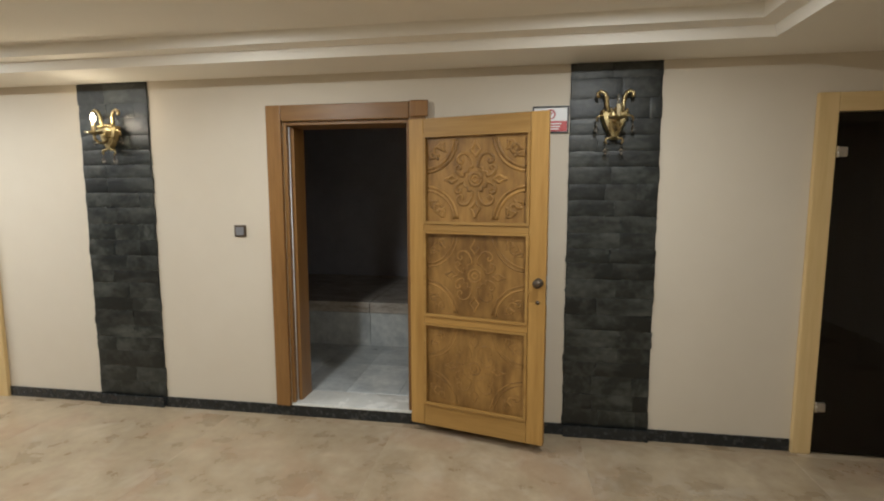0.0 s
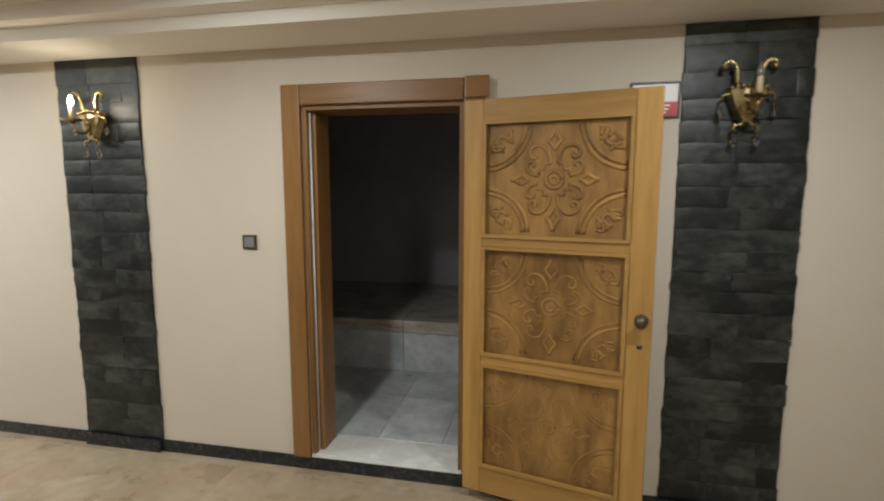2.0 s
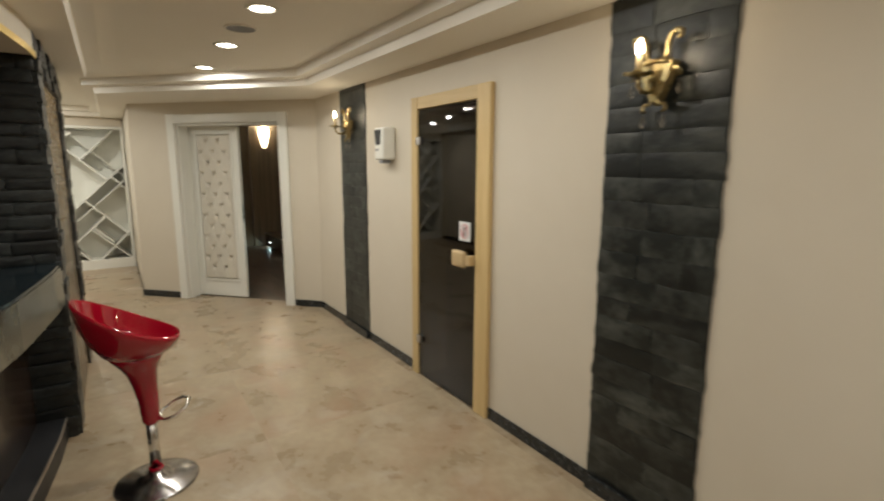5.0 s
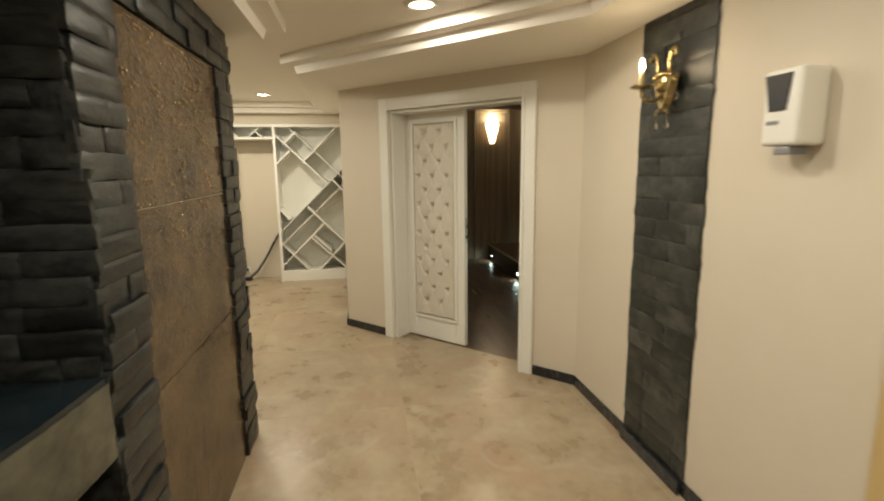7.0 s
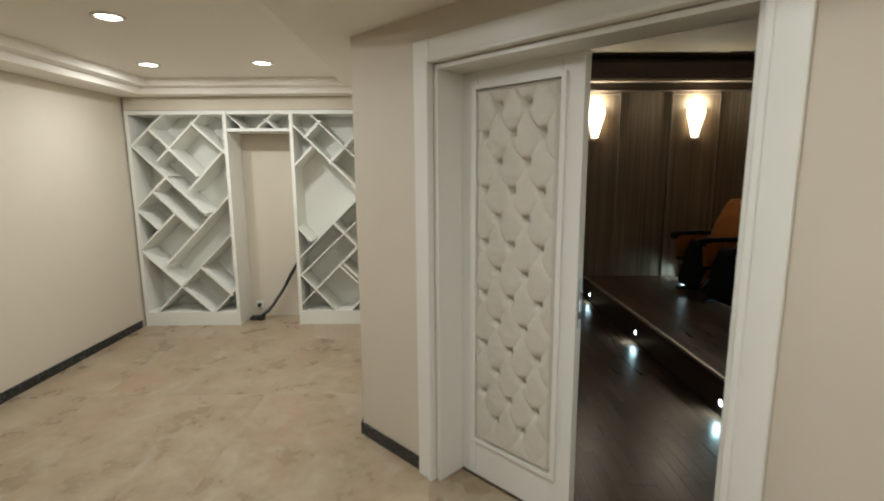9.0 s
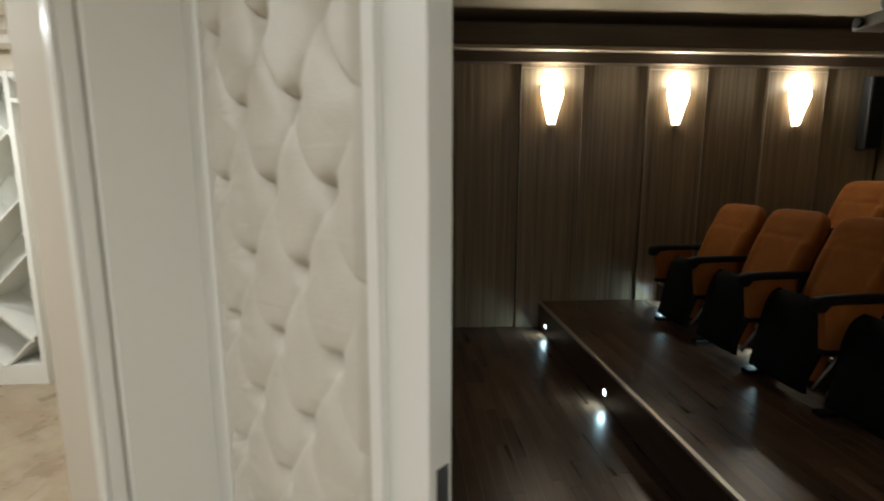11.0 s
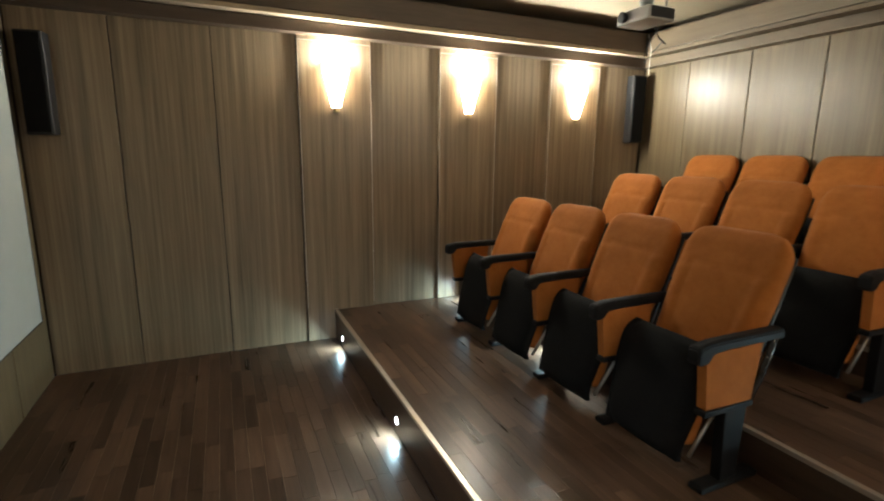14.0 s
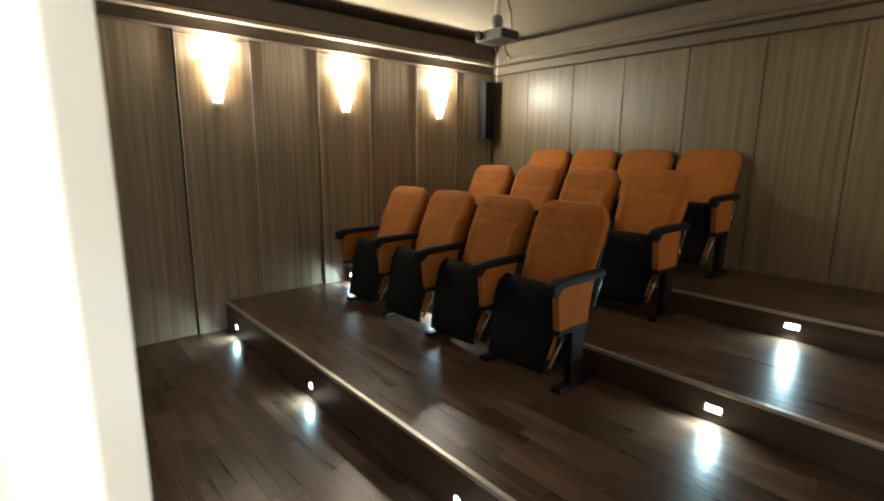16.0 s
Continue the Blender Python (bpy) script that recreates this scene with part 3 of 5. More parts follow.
def carving(parent, cx, cz, w, h, deep):
    """Relief of scrolls, ribbons and quarter rounds on a door panel."""
    def curve(points, r):
        part("carving", moved(tube(points, r, 6), Matrix.Diagonal((1, 0.55, 1, 1))), OAK_PANEL, parent)

    def arc(x, z, r, a0, a1, n=14):
        return [(x + r * math.cos(radians(a0 + (a1 - a0) * i / n)), 0, z + r * math.sin(radians(a0 + (a1 - a0) * i / n))) for i in range(n + 1)]
    def flow(points):
        """A smooth line through points of the panel's plane."""
        p = [points[0]] + list(points) + [points[-1]]
        out = []
        for i in range(1, len(p) - 2):
            for q in [k / 4 for k in range(4)]:
                out.append(tuple(0.5 * (2 * p[i][c] + (p[i + 1][c] - p[i - 1][c]) * q + (2 * p[i - 1][c] - 5 * p[i][c] + 4 * p[i + 1][c] - p[i + 2][c]) * q * q + (3 * p[i][c] - p[i - 1][c] - 3 * p[i + 1][c] + p[i + 2][c]) * q ** 3) for c in (0, 1)))
        return [(a, 0, b) for a, b in out + [p[-1]]]
    for rad in (0.017, 0.036, 0.040):
        curve(arc(cx, cz, rad, 0, 360, 22), deep * 0.9)
    for sx in (-1, 1):
        for sz in (-1, 1):
            kx, kz = cx + sx * w / 2, cz + sz * h / 2
            for rad in (0.185, 0.208):
                a = {(-1, -1): 0, (1, -1): 90, (1, 1): 180, (-1, 1): 270}[(sx, sz)]
                curve(arc(kx, kz, rad, a + 4, a + 86), deep)
            qx, qz = kx - sx * 0.078, kz - sz * 0.078
            curve(arc(qx, qz, 0.026, 0, 300, 12), deep)
            curve(arc(qx + sx * 0.028, qz - sz * 0.022, 0.02, 40, 330, 10), deep)
            curve(arc(qx - sx * 0.024, qz + sz * 0.026, 0.02, -60, 220, 10), deep)
            curve(flow([(qx - sx * 0.05, qz + sz * 0.045), (qx - sx * 0.022, qz + sz * 0.05), (qx - sx * 0.03, qz + sz * 0.012), (qx - sx * 0.052, qz - sz * 0.004)]), deep * 0.9)
            curve(flow([(qx + sx * 0.045, qz - sz * 0.05), (qx + sx * 0.05, qz - sz * 0.022), (qx + sx * 0.012, qz - sz * 0.03), (qx - sx * 0.004, qz - sz * 0.052)]), deep * 0.9)
            # lobed ribbon with curled ends round the middle
            lobe = [(0.018, 0.070), (0.022, 0.105), (0.045, 0.142), (0.080, 0.152), (0.108, 0.134), (0.110, 0.108), (0.092, 0.096), (0.080, 0.108), (0.088, 0.120)]
            curve(flow([(cx + sx * a, cz + sz * b) for a, b in lobe]), deep)
            lobe = [(0.070, 0.018), (0.098, 0.024), (0.122, 0.045), (0.124, 0.072), (0.104, 0.082), (0.092, 0.070), (0.100, 0.058)]
            curve(flow([(cx + sx * a, cz + sz * b) for a, b in lobe]), deep)
            curve([(cx + sx * 0.018, 0, cz + sz * 0.070), (cx + sx * 0.045, 0, cz + sz * 0.070), (cx + sx * 0.045, 0, cz + sz * 0.045), (cx + sx * 0.070, 0, cz + sz * 0.045), (cx + sx * 0.070, 0, cz + sz * 0.018)], deep * 0.8)
    for s in (-1, 1):
        tip = [(0, 0.130), (0.010, 0.150), (0.028, 0.172), (0.012, 0.196), (0, 0.228)]
        for g in (-1, 1):
            curve(flow([(cx + g * a, cz + s * b) for a, b in tip]), deep)
            curve(flow([(cx + s * b * 0.86, cz + g * a * 0.75) for a, b in tip]), deep)


LEAF_W = 0.860
LEAF_TURN = -13.6
leaf = thing("carved_door", pose(-0.215, WALL_A - 0.052, 0.06, 0, 0, LEAF_TURN), "open oak door with three panels and carved relief", "door")
LEAF_H = 1.945
for a, b in ((0.0, 0.094), (LEAF_W - 0.101, LEAF_W)):
    part("stile", box(a, b, -0.045, 0, 0, LEAF_H, 0.004), OAK, leaf)
for z, hgt in ((0.0, 0.140), (0.678, 0.045), (1.262, 0.043), (LEAF_H - 0.098, 0.098)):
    part("rail", box(0.095, LEAF_W - 0.102, -0.0445, -0.0005, z, z + hgt, 0.003), OAK_X, leaf)
for i, (lo, hi) in enumerate(((0.140, 0.678), (0.723, 1.262), (1.305, LEAF_H - 0.098))):
    pn = part("panel", box(0.095, LEAF_W - 0.102, -0.028, -0.012, lo + 0.001, hi - 0.001), OAK_PANEL, leaf, "carved oak panel")
    bm = frame_box(0.095, LEAF_W - 0.102, lo, hi, 0.016, 0.012)
    part("bead", moved(bm, pose(0, -0.0405, 0)), OAK_X, leaf)
    holder = new("relief")
    holder.parent = leaf
    holder.matrix_basis = pose(0, -0.0285, 0)
    carving(holder, LEAF_W / 2 - 0.0035, (lo + hi) / 2, LEAF_W - 0.22, hi - lo - 0.04, (0.003, 0.0045, 0.0095)[i])
lock = part("knob_rose", moved(lathe([(0, 0), (0.028, 0), (0.028, 0.004), (0.016, 0.010), (0.016, 0.03), (0.024, 0.034), (0.026, 0.046), (0.0, 0.052)], 20), pose(LEAF_W - 0.041, -0.045, 0.980, 90)), BRONZE, leaf, "dark bronze door knob")
part("keyhole", moved(lathe([(0, 0), (0.012, 0), (0.012, 0.003), (0, 0.004)], 14), pose(LEAF_W - 0.044, -0.045, 0.865, 90)), BRONZE, leaf, "bronze keyhole plate")
part("latch_plate", box(LEAF_W, LEAF_W + 0.002, -0.034, -0.012, 0.85, 1.02), BRUSHED, leaf)
for z in (0.25, 1.7):
    part("hinge", moved(lathe([(0, 0), (0.008, 0), (0.008, 0.09), (0, 0.09)], 10), pose(-0.004, -0.008, z)), BRONZE, leaf)


PANE_Y = -0.022


def glass_door(name, x0, x1, ztop, hinge_left, label, fw=0.11, fw2=None, proud=0.035):
    d = thing(name, pose(0, WALL_A, 0), label, "door", kind="structure")
    architrave(d, x0, x1, 0.0, ztop, fw, PINE, PINE_X, proud=proud, w2=fw2)
    part("pane", box(x0 + 0.004, x1 - 0.004, PANE_Y, PANE_Y + 0.010, 0.012, ztop - 0.006, 0.001), DARK_GLASS, d, "smoked brown glass pane")
    hx = x0 + 0.004 if hinge_left else x1 - 0.004
    s = 1 if hinge_left else -1
    for z in (0.27, ztop - 0.25):
        h = part("hinge", box(min(hx, hx + s * 0.05), max(hx, hx + s * 0.05), PANE_Y - 0.024, PANE_Y - 0.002, z, z + 0.055, 0.006, 3), BRUSHED, d, "brushed steel glass hinge")
        part("pin", moved(lathe([(0, 0), (0.009, 0), (0.009, 0.062), (0, 0.062)], 10), pose(hx + s * 0.004, PANE_Y - 0.017, z - 0.003)), STEEL, h)
    return d


d2 = glass_door("door_2", -4.268, -3.560, 2.01, True, "smoked glass sauna door in a pale pine frame", 0.085, 0.130, 0.034)
part("handle", box(-3.742, -3.602, PANE_Y - 0.072, PANE_Y - 0.030, 0.965, 1.075, 0.022, 3), HANDLE_WOOD, d2, "pale wooden door handle block")
part("handle_neck", box(-3.601, -3.566, PANE_Y - 0.055, PANE_Y - 0.002, 0.985, 1.05, 0.006), HANDLE_WOOD, d2)
st = part("sticker", box(-3.742, -3.622, PANE_Y - 0.004, PANE_Y - 0.002, 1.13, 1.255), PAPER, d2, "white prohibition sticker")
part("ring", moved(tube([(0.034 * math.cos(a), 0, 0.044 * math.sin(a)) for a in [i * math.pi / 12 for i in range(24)]], 0.0035, 6, True), pose(-3.682, PANE_Y - 0.005, 1.193)), SIGN_RED, st)
part("figure", box(-3.691, -3.673, PANE_Y - 0.0055, PANE_Y - 0.0045, 1.163, 1.219), SIGN_BLACK, st)
part("slash", moved(box(-0.003, 0.003, -0.0005, 0.0005, -0.042, 0.042), pose(-3.682, PANE_Y - 0.0065, 1.193, 0, 35, 0)), SIGN_RED, st)
d0 = glass_door("door_3", 2.192, 2.93, 2.0, True, "dark glass door in a pale pine frame", 0.104)

# double door to the cinema
d4 = thing("door_4", SLANT, "white lacquered double door frame with one padded leaf shut", "door", kind="structure")
architrave(d4, -0.660, 0.660, 0.0, 2.085, 0.106, WHITE, WHITE, proud=0.032, depth=0.172)
for s in (-1, 1):
    part("bead", box(min(s * 0.660, s * 0.682), max(s * 0.660, s * 0.682), -0.042, -0.0325, 0, 2.105, 0.004), WHITE, d4)
part("bead", box(-0.659, 0.659, -0.042, -0.0325, 2.086, 2.106, 0.004), WHITE, d4)

LW, LH = 0.653, 2.05
padded = thing("padded_door_leaf", SLANT @ pose(-0.634, 0.165, 0.012), "white door leaf with button tufted cream leatherette panel", "door leaf")
TU0, TU1, TZ0, TZ1 = 0.100, 0.556, 0.215, 1.962
part("stile", box(0, TU0, 0, 0.045, 0, LH, 0.003), WHITE, padded)
part("stile", box(TU1, LW, 0, 0.045, 0, LH, 0.003), WHITE, padded)
part("rail", box(TU0 + 0.001, TU1 - 0.001, 0.0005, 0.0445, 0, TZ0, 0.003), WHITE, padded)
part("rail", box(TU0 + 0.001, TU1 - 0.001, 0.0005, 0.0445, TZ1, LH, 0.003), WHITE, padded)
bm = bmesh.new()
for a, b, c, e in ((TU0 - 0.022, TU0, TZ0 - 0.022, TZ1 + 0.022), (TU1, TU1 + 0.022, TZ0 - 0.022, TZ1 + 0.022), (TU0, TU1, TZ0 - 0.022, TZ0), (TU0, TU1, TZ1, TZ1 + 0.022)):
    add_box(bm, a, b, -0.014, -0.0005, c, e)
part("moulding", bm, WHITE, padded, "white moulding round the padding")
BX0, BZ0, PITCH_X, PITCH_Z = 0.160, 1.753, 0.157, 0.253
bm = bmesh.new()
NX, NZ = 140, 540
grid = []
btn = [(BX0 + i * PITCH_X, BZ0 - j * PITCH_Z) for i in range(3) for j in range(7)]
btn += [(BX0 + (i + 0.5) * PITCH_X, BZ0 - (j - 0.5) * PITCH_Z) for i in range(2) for j in range(8)]
btn = [b for b in btn if TZ0 + 0.03 < b[1] < TZ1 - 0.03]
for k in range(NZ + 1):
    z = TZ0 + (TZ1 - TZ0) * k / NZ
    row = []
    for i in range(NX + 1):
        x = TU0 + (TU1 - TU0) * i / NX
        wob = 0.03 * noise.noise((x * 9, z * 9, 1.7))
        a = (x - BX0) / PITCH_X + (z - BZ0) / PITCH_Z + wob
        b = (x - BX0) / PITCH_X - (z - BZ0) / PITCH_Z + wob
        a, b = a + 0.13 * math.sin(math.pi * (b % 1)), b - 0.06 * math.sin(math.pi * (a % 1))
        sa, sb = a - round(a), b - round(b)
        dd = min(math.hypot(x - q[0], z - q[1]) for q in btn)
        fold = math.exp(-dd / 0.06)
        groove_a = math.exp(-sa / 0.014) if sa > 0 else math.exp(sa / 0.15)
        groove_b = math.exp(-abs(sb) / 0.10)
        puff = 0.030 * (1 - (0.32 + 0.52 * fold) * groove_a) * (1 - (0.05 + 0.46 * fold) * groove_b)
        puff -= 0.030 * math.exp(-(dd / 0.017) ** 2)
        turn = math.atan2(z - round((z - BZ0) / PITCH_Z * 2) * PITCH_Z / 2 - BZ0, x - BX0)
        puff += 0.0012 * fold * math.sin(turn * 11)
        edge = min(x - TU0, TU1 - x, z - TZ0, TZ1 - z)
        puff *= min(1, edge / 0.02)
        puff += 0.003 * noise.noise((x * 14, z * 14, 3.1)) * min(1, edge / 0.03)
        row.append(bm.verts.new((x, 0.010 - puff, z)))
    grid.append(row)
for k in range(NZ):
    for i in range(NX):
        bm.faces.new((grid[k][i], grid[k][i + 1], grid[k + 1][i + 1], grid[k + 1][i])).smooth = True
cushion = part("padding", bm, LEATHER, padded, "cream button tufted leatherette")
for x, z in btn:
    part("button", moved(lathe([(0, -0.004), (0.006, -0.003), (0.0075, 0.0), (0.0, 0.001)], 10), pose(x, 0.016, z, 90)), LEATHER, cushion)
pl = part("lock_plate", box(LW, LW + 0.003, 0.012, 0.034, 0.93, 1.145), BRUSHED, padded, "steel lock plate on the door edge")
part("bolt", box(LW + 0.003, LW + 0.010, 0.015, 0.031, 1.06, 1.09), STEEL, pl)
part("bolt", box(LW + 0.003, LW + 0.006, 0.015, 0.031, 0.97, 1.0), BLACK, pl)

# ---- slate ----


def stone_mesh(seed, mat):
    """A split slate piece, 1 x 1 x 1, face to -y."""
    rnd = random.Random(seed)
    bm = bmesh.new()
    nx, nz = 4, 3
    g = []
    for k in range(nz + 1):
        row = []
        for i in range(nx + 1):
            x, z = i / nx - 0.5, k / nz - 0.5
            edge = i in (0, nx) or k in (0, nz)
            y = -0.5 + rnd.uniform(-0.06, 0.06) + (0.03 if edge else 0) + (rnd.uniform(0, 0.05) if k == 0 else 0)
            row.append(bm.verts.new((x + (rnd.uniform(-0.02, 0.02) if edge else rnd.uniform(-0.05, 0.05)), y, z + rnd.uniform(-0.04, 0.03))))
        g.append(row)
    for k in range(nz):
        for i in range(nx):
            bm.faces.new((g[k][i], g[k][i + 1], g[k + 1][i + 1], g[k + 1][i])).smooth = True
    rim = [g[0][i] for i in range(nx + 1)] + [g[k][nx] for k in range(1, nz + 1)] + [g[nz][i] for i in range(nx - 1, -1, -1)] + [g[k][0] for k in range(nz - 1, 0, -1)]
    back = [bm.verts.new((v.co.x, 0.5, v.co.z)) for v in rim]
    n = len(rim)
    for i in range(n):
        bm.faces.new((rim[i], back[i], back[(i + 1) % n], rim[(i + 1) % n]))
    me = bpy.data.meshes.new("stone")
    bm.to_mesh(me)
    bm.free()
    me.materials.append(mat)
    return me


STONES = [stone_mesh(i, SLATE) for i in range(14)]
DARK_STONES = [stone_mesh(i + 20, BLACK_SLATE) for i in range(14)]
rng = random.Random(7)


def slate_field(parent, x0, x1, z0, z1, row=0.088, deep=0.014, ragged=0.005, lengths=(0.10, 0.30), vary=(0.90, 1.06), stones=STONES):
    """Rows of split slate on the plane y 0 of the parent, stones towards -y."""
    z = z0
    while z < z1 - 0.02:
        h = min(row * rng.uniform(0.85, 1.15), z1 - z)
        if z1 - z - h < 0.04:
            h = z1 - z
        x = x0 - rng.uniform(-ragged, ragged)
        end = x1 + rng.uniform(-ragged, ragged)
        while x < end - 0.01:
            w = rng.uniform(*lengths)
            if end - x - w < 0.07:
                w = end - x
            ob = new("stone", rng.choice(stones))
            d = deep * rng.uniform(*vary)
            ob.parent = parent
            ob.matrix_basis = Matrix.LocRotScale((x + w / 2, -d / 2, z + h / 2), None, (w - 0.0015, d, h - 0.0005))
            x += w
        z += h


for x0, x1 in ((-5.75, -5.20), (-2.625, -2.085), (0.748, 1.268)):
    strip = structure("slate_strip", box(x0, x1, -0.006, -0.001, 0.0, 2.318), SLATE_BACK, "vertical strip of dark split slate on the beige wall", pose(0, WALL_A, 0), "slate cladding")
    slate_field(strip, x0, x1, 0.078, 2.316, row=0.105, deep=0.012, lengths=(0.16, 0.36))

# ---- water wall pillar and bar ----
YB = 1.49
pillar = structure("water_wall", box(-6.17, -4.64, 0.35, YB, 0, 2.4), SLATE_BACK, "pillar with brown granite water wall framed in slate", category="pillar")
face = pose(0, YB, 0, 0, 0, 180)
hold = new("slate_border")
hold.parent = pillar
hold.matrix_basis = face
for x0, x1, z0, z1 in ((4.62, 4.885, 0.0, 2.10), (5.915, 6.19, 0.0, 2.10), (4.62, 6.19, 2.105, 2.318)):
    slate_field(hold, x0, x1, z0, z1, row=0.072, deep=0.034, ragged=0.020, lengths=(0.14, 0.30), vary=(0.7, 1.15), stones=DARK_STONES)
for z0, z1 in ((0.002, 0.865), (0.869, 1.480), (1.484, 2.098)):
    bm = bmesh.new()
    nx, nz = 34, 24
    g = [[bm.verts.new((4.885 + 1.03 * i / nx, -0.014 - (0.003 * noise.noise((i * 0.55, k * 0.55, z0 * 9)) + 0.0015 * noise.noise((i * 1.7, k * 1.7, 5))) * (0 if i in (0, nx) or k in (0, nz) else 1), z0 + (z1 - z0) * k / nz)) for i in range(nx + 1)] for k in range(nz + 1)]
    for k in range(nz):
        for i in range(nx):
            bm.faces.new((g[k][i], g[k][i + 1], g[k + 1][i + 1], g[k + 1][i])).smooth = True
    part("granite_slab", bm, GRANITE, hold, "rough brown granite slab")
for z in (0.867, 1.482):
    part("joint", box(4.885, 5.915, -0.010, -0.004, z - 0.004, z + 0.004), GROUT, hold, "pale mortar joint")
# drops crowd towards the top, standing in for glints there
drops = random.Random(23)
bm = bmesh.new()
for k in range(420):
    x, z = 4.92 + 0.90 * drops.random(), 2.08 - 0.85 * drops.random() ** 1.7
    r = drops.uniform(0.0022, 0.0048)
    ball = bmesh.ops.create_icosphere(bm, subdivisions=1, radius=r)["verts"]
    bmesh.ops.transform(bm, matrix=Matrix.Translation((x, -0.0165, z)) @ Matrix.Diagonal((1.0, 0.8, drops.uniform(1.0, 1.7), 1)), verts=ball)
for f in bm.faces:
    f.smooth = True
tagged(part("water_drops", bm, GLINT_DROPS, hold), "pale metal drops that imitate glints on the wet granite", kind="stuff")
hold2 = new("slate_cheek")
hold2.parent = pillar
hold2.matrix_basis = pose(-4.64, 0, 0, 0, 0, 90)
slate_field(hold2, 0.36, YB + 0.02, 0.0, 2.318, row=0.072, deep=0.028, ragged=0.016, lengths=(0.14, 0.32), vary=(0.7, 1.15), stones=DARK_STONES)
hold3 = new("slate_end")
hold3.parent = pillar
hold3.matrix_basis = pose(-6.17, 0, 0, 0, 0, -90)
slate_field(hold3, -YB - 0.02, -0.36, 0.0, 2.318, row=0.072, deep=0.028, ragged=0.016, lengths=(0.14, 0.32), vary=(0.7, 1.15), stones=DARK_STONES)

BAR_EDGE = [(-4.605, 1.515), (-4.35, 1.50), (-4.05, 1.465), (-3.75, 1.425), (-3.45, 1.365), (-3.15, 1.28), (-2.9, 1.17), (-2.7, 1.02), (-2.6, 0.85)]


def bar_band(off, z0, z1, inner=0.30):
    pts = [(x, y - off) for x, y in BAR_EDGE]
    return prism(pts + [(x, y - inner) for x, y in reversed(pts)], z0, z1)


bar = thing("bar_counter", pose(0, 0, 0), "curved bar counter of dark polished marble with black front", "bar")
part("counter_lip", bar_band(0.0, 0.83, 1.045, 0.05), BAR_STONE, bar, "olive black polished marble lip")
part("counter_top", bar_band(0.004, 1.046, 1.062, 0.62), BAR_TOP, bar, "black blue polished counter top")
part("counter_front", bar_band(0.20, 0.14, 1.04, 0.10), BAR_FRONT, bar, "dark brown polished bar front")
part("plinth", bar_band(0.07, 0.0, 0.138, 0.25), BLACK, bar, "black plinth of the bar")
part("plinth_trim", bar_band(0.062, 0.120, 0.137, 0.007), EDGE_TRIM, bar)
bulk = structure("bar_bulkhead", bar_band(0.0, 2.18, 2.40, 0.4), PAINT, "curved bulkhead above the bar", category="bulkhead")
part("gold_edge", bar_band(-0.008, 2.165, 2.20, 0.006), GOLD_TRIM, bulk, "gold trim along the bulkhead")
structure("wall_bar_back", box(-4.6, -2.42, 0.1, 0.30, 0, 2.9), SLATE_BACK, "dark slate wall behind the bar")
tagged(part("bar_screen", box(-3.9, -2.9, 0.305, 0.36, 1.5, 2.1, 0.006), BLACK), "black panel on the dark wall behind the bar", "panel")

# ---- bar stool ----
stool = thing("bar_stool", pose(-3.862, 1.856, 0, 0, 0, 90), "glossy red bar stool with chrome base and footrest", "bar stool")
part("base", lathe([(0, 0.0), (0.193, 0.0), (0.195, 0.006), (0.185, 0.012), (0.10, 0.026), (0.045, 0.048), (0.034, 0.07), (0.0, 0.072)], 48), BASE_STEEL, stool, "round chrome base")
part("column", lathe([(0, 0.06), (0.026, 0.06), (0.026, 0.36), (0, 0.36)], 20), STEEL, stool, "chrome gas lift column")
part("collar", lathe([(0.027, 0.070), (0.036, 0.071), (0.035, 0.084), (0.027, 0.086)], 24), RED, stool, "red collar on the base")
bm = lathe([(0, 0.33), (0.037, 0.33), (0.041, 0.345), (0.046, 0.45), (0.056, 0.54), (0.068, 0.60), (0.085, 0.64), (0.104, 0.668), (0.116, 0.688), (0.118, 0.70), (0.0, 0.702)], 32)
for v in bm.verts:
    v.co.x -= 0.035 * max(0, (v.co.z - 0.40) / 0.3) ** 1.5
part("stem", bm, RED, stool)
part("footrest", tube([(0.03, 0, 0.345), (0.055, -0.055, 0.350), (0.10, -0.085, 0.368), (0.155, -0.07, 0.397), (0.178, 0, 0.412), (0.155, 0.07, 0.397), (0.10, 0.085, 0.368), (0.055, 0.055, 0.350), (0.03, 0, 0.345)], 0.009, 8), STEEL, stool, "chrome loop footrest")
bm = bmesh.new()
rings = []
for a in range(48):
    th = 2 * math.pi * a / 48
    ex, ey = -0.055 + 0.215 * math.cos(th), 0.20 * math.sin(th)
    rim = 0.785 + 0.215 * ((0.16 - ex) / 0.43) ** 1.35
    ring = []
    for r, f, inside in ((0.0, 0.0, 1), (0.3, 0.03, 1), (0.55, 0.14, 1), (0.75, 0.36, 1), (0.90, 0.68, 1), (0.985, 0.97, 1), (1.0, 1.0, 1), (1.02, 0.99, 0), (1.0, 0.86, 0), (0.93, 0.60, 0), (0.80, 0.33, 0), (0.60, 0.10, 0), (0.35, -0.04, 0)):
        z = 0.70 + (rim - 0.70) * f - (0 if inside else 0.016)
        ring.append((-0.03 + (ex + 0.03) * r, ey * r, z))
    rings.append(ring)
vv = [[bm.verts.new(p) for p in ring] for ring in rings]
for a in range(48):
    for k in range(12):
        bm.faces.new((vv[a][k], vv[(a + 1) % 48][k], vv[(a + 1) % 48][k + 1], vv[a][k + 1])).smooth = True
bmesh.ops.remove_doubles(bm, verts=list(bm.verts), dist=0.0008)
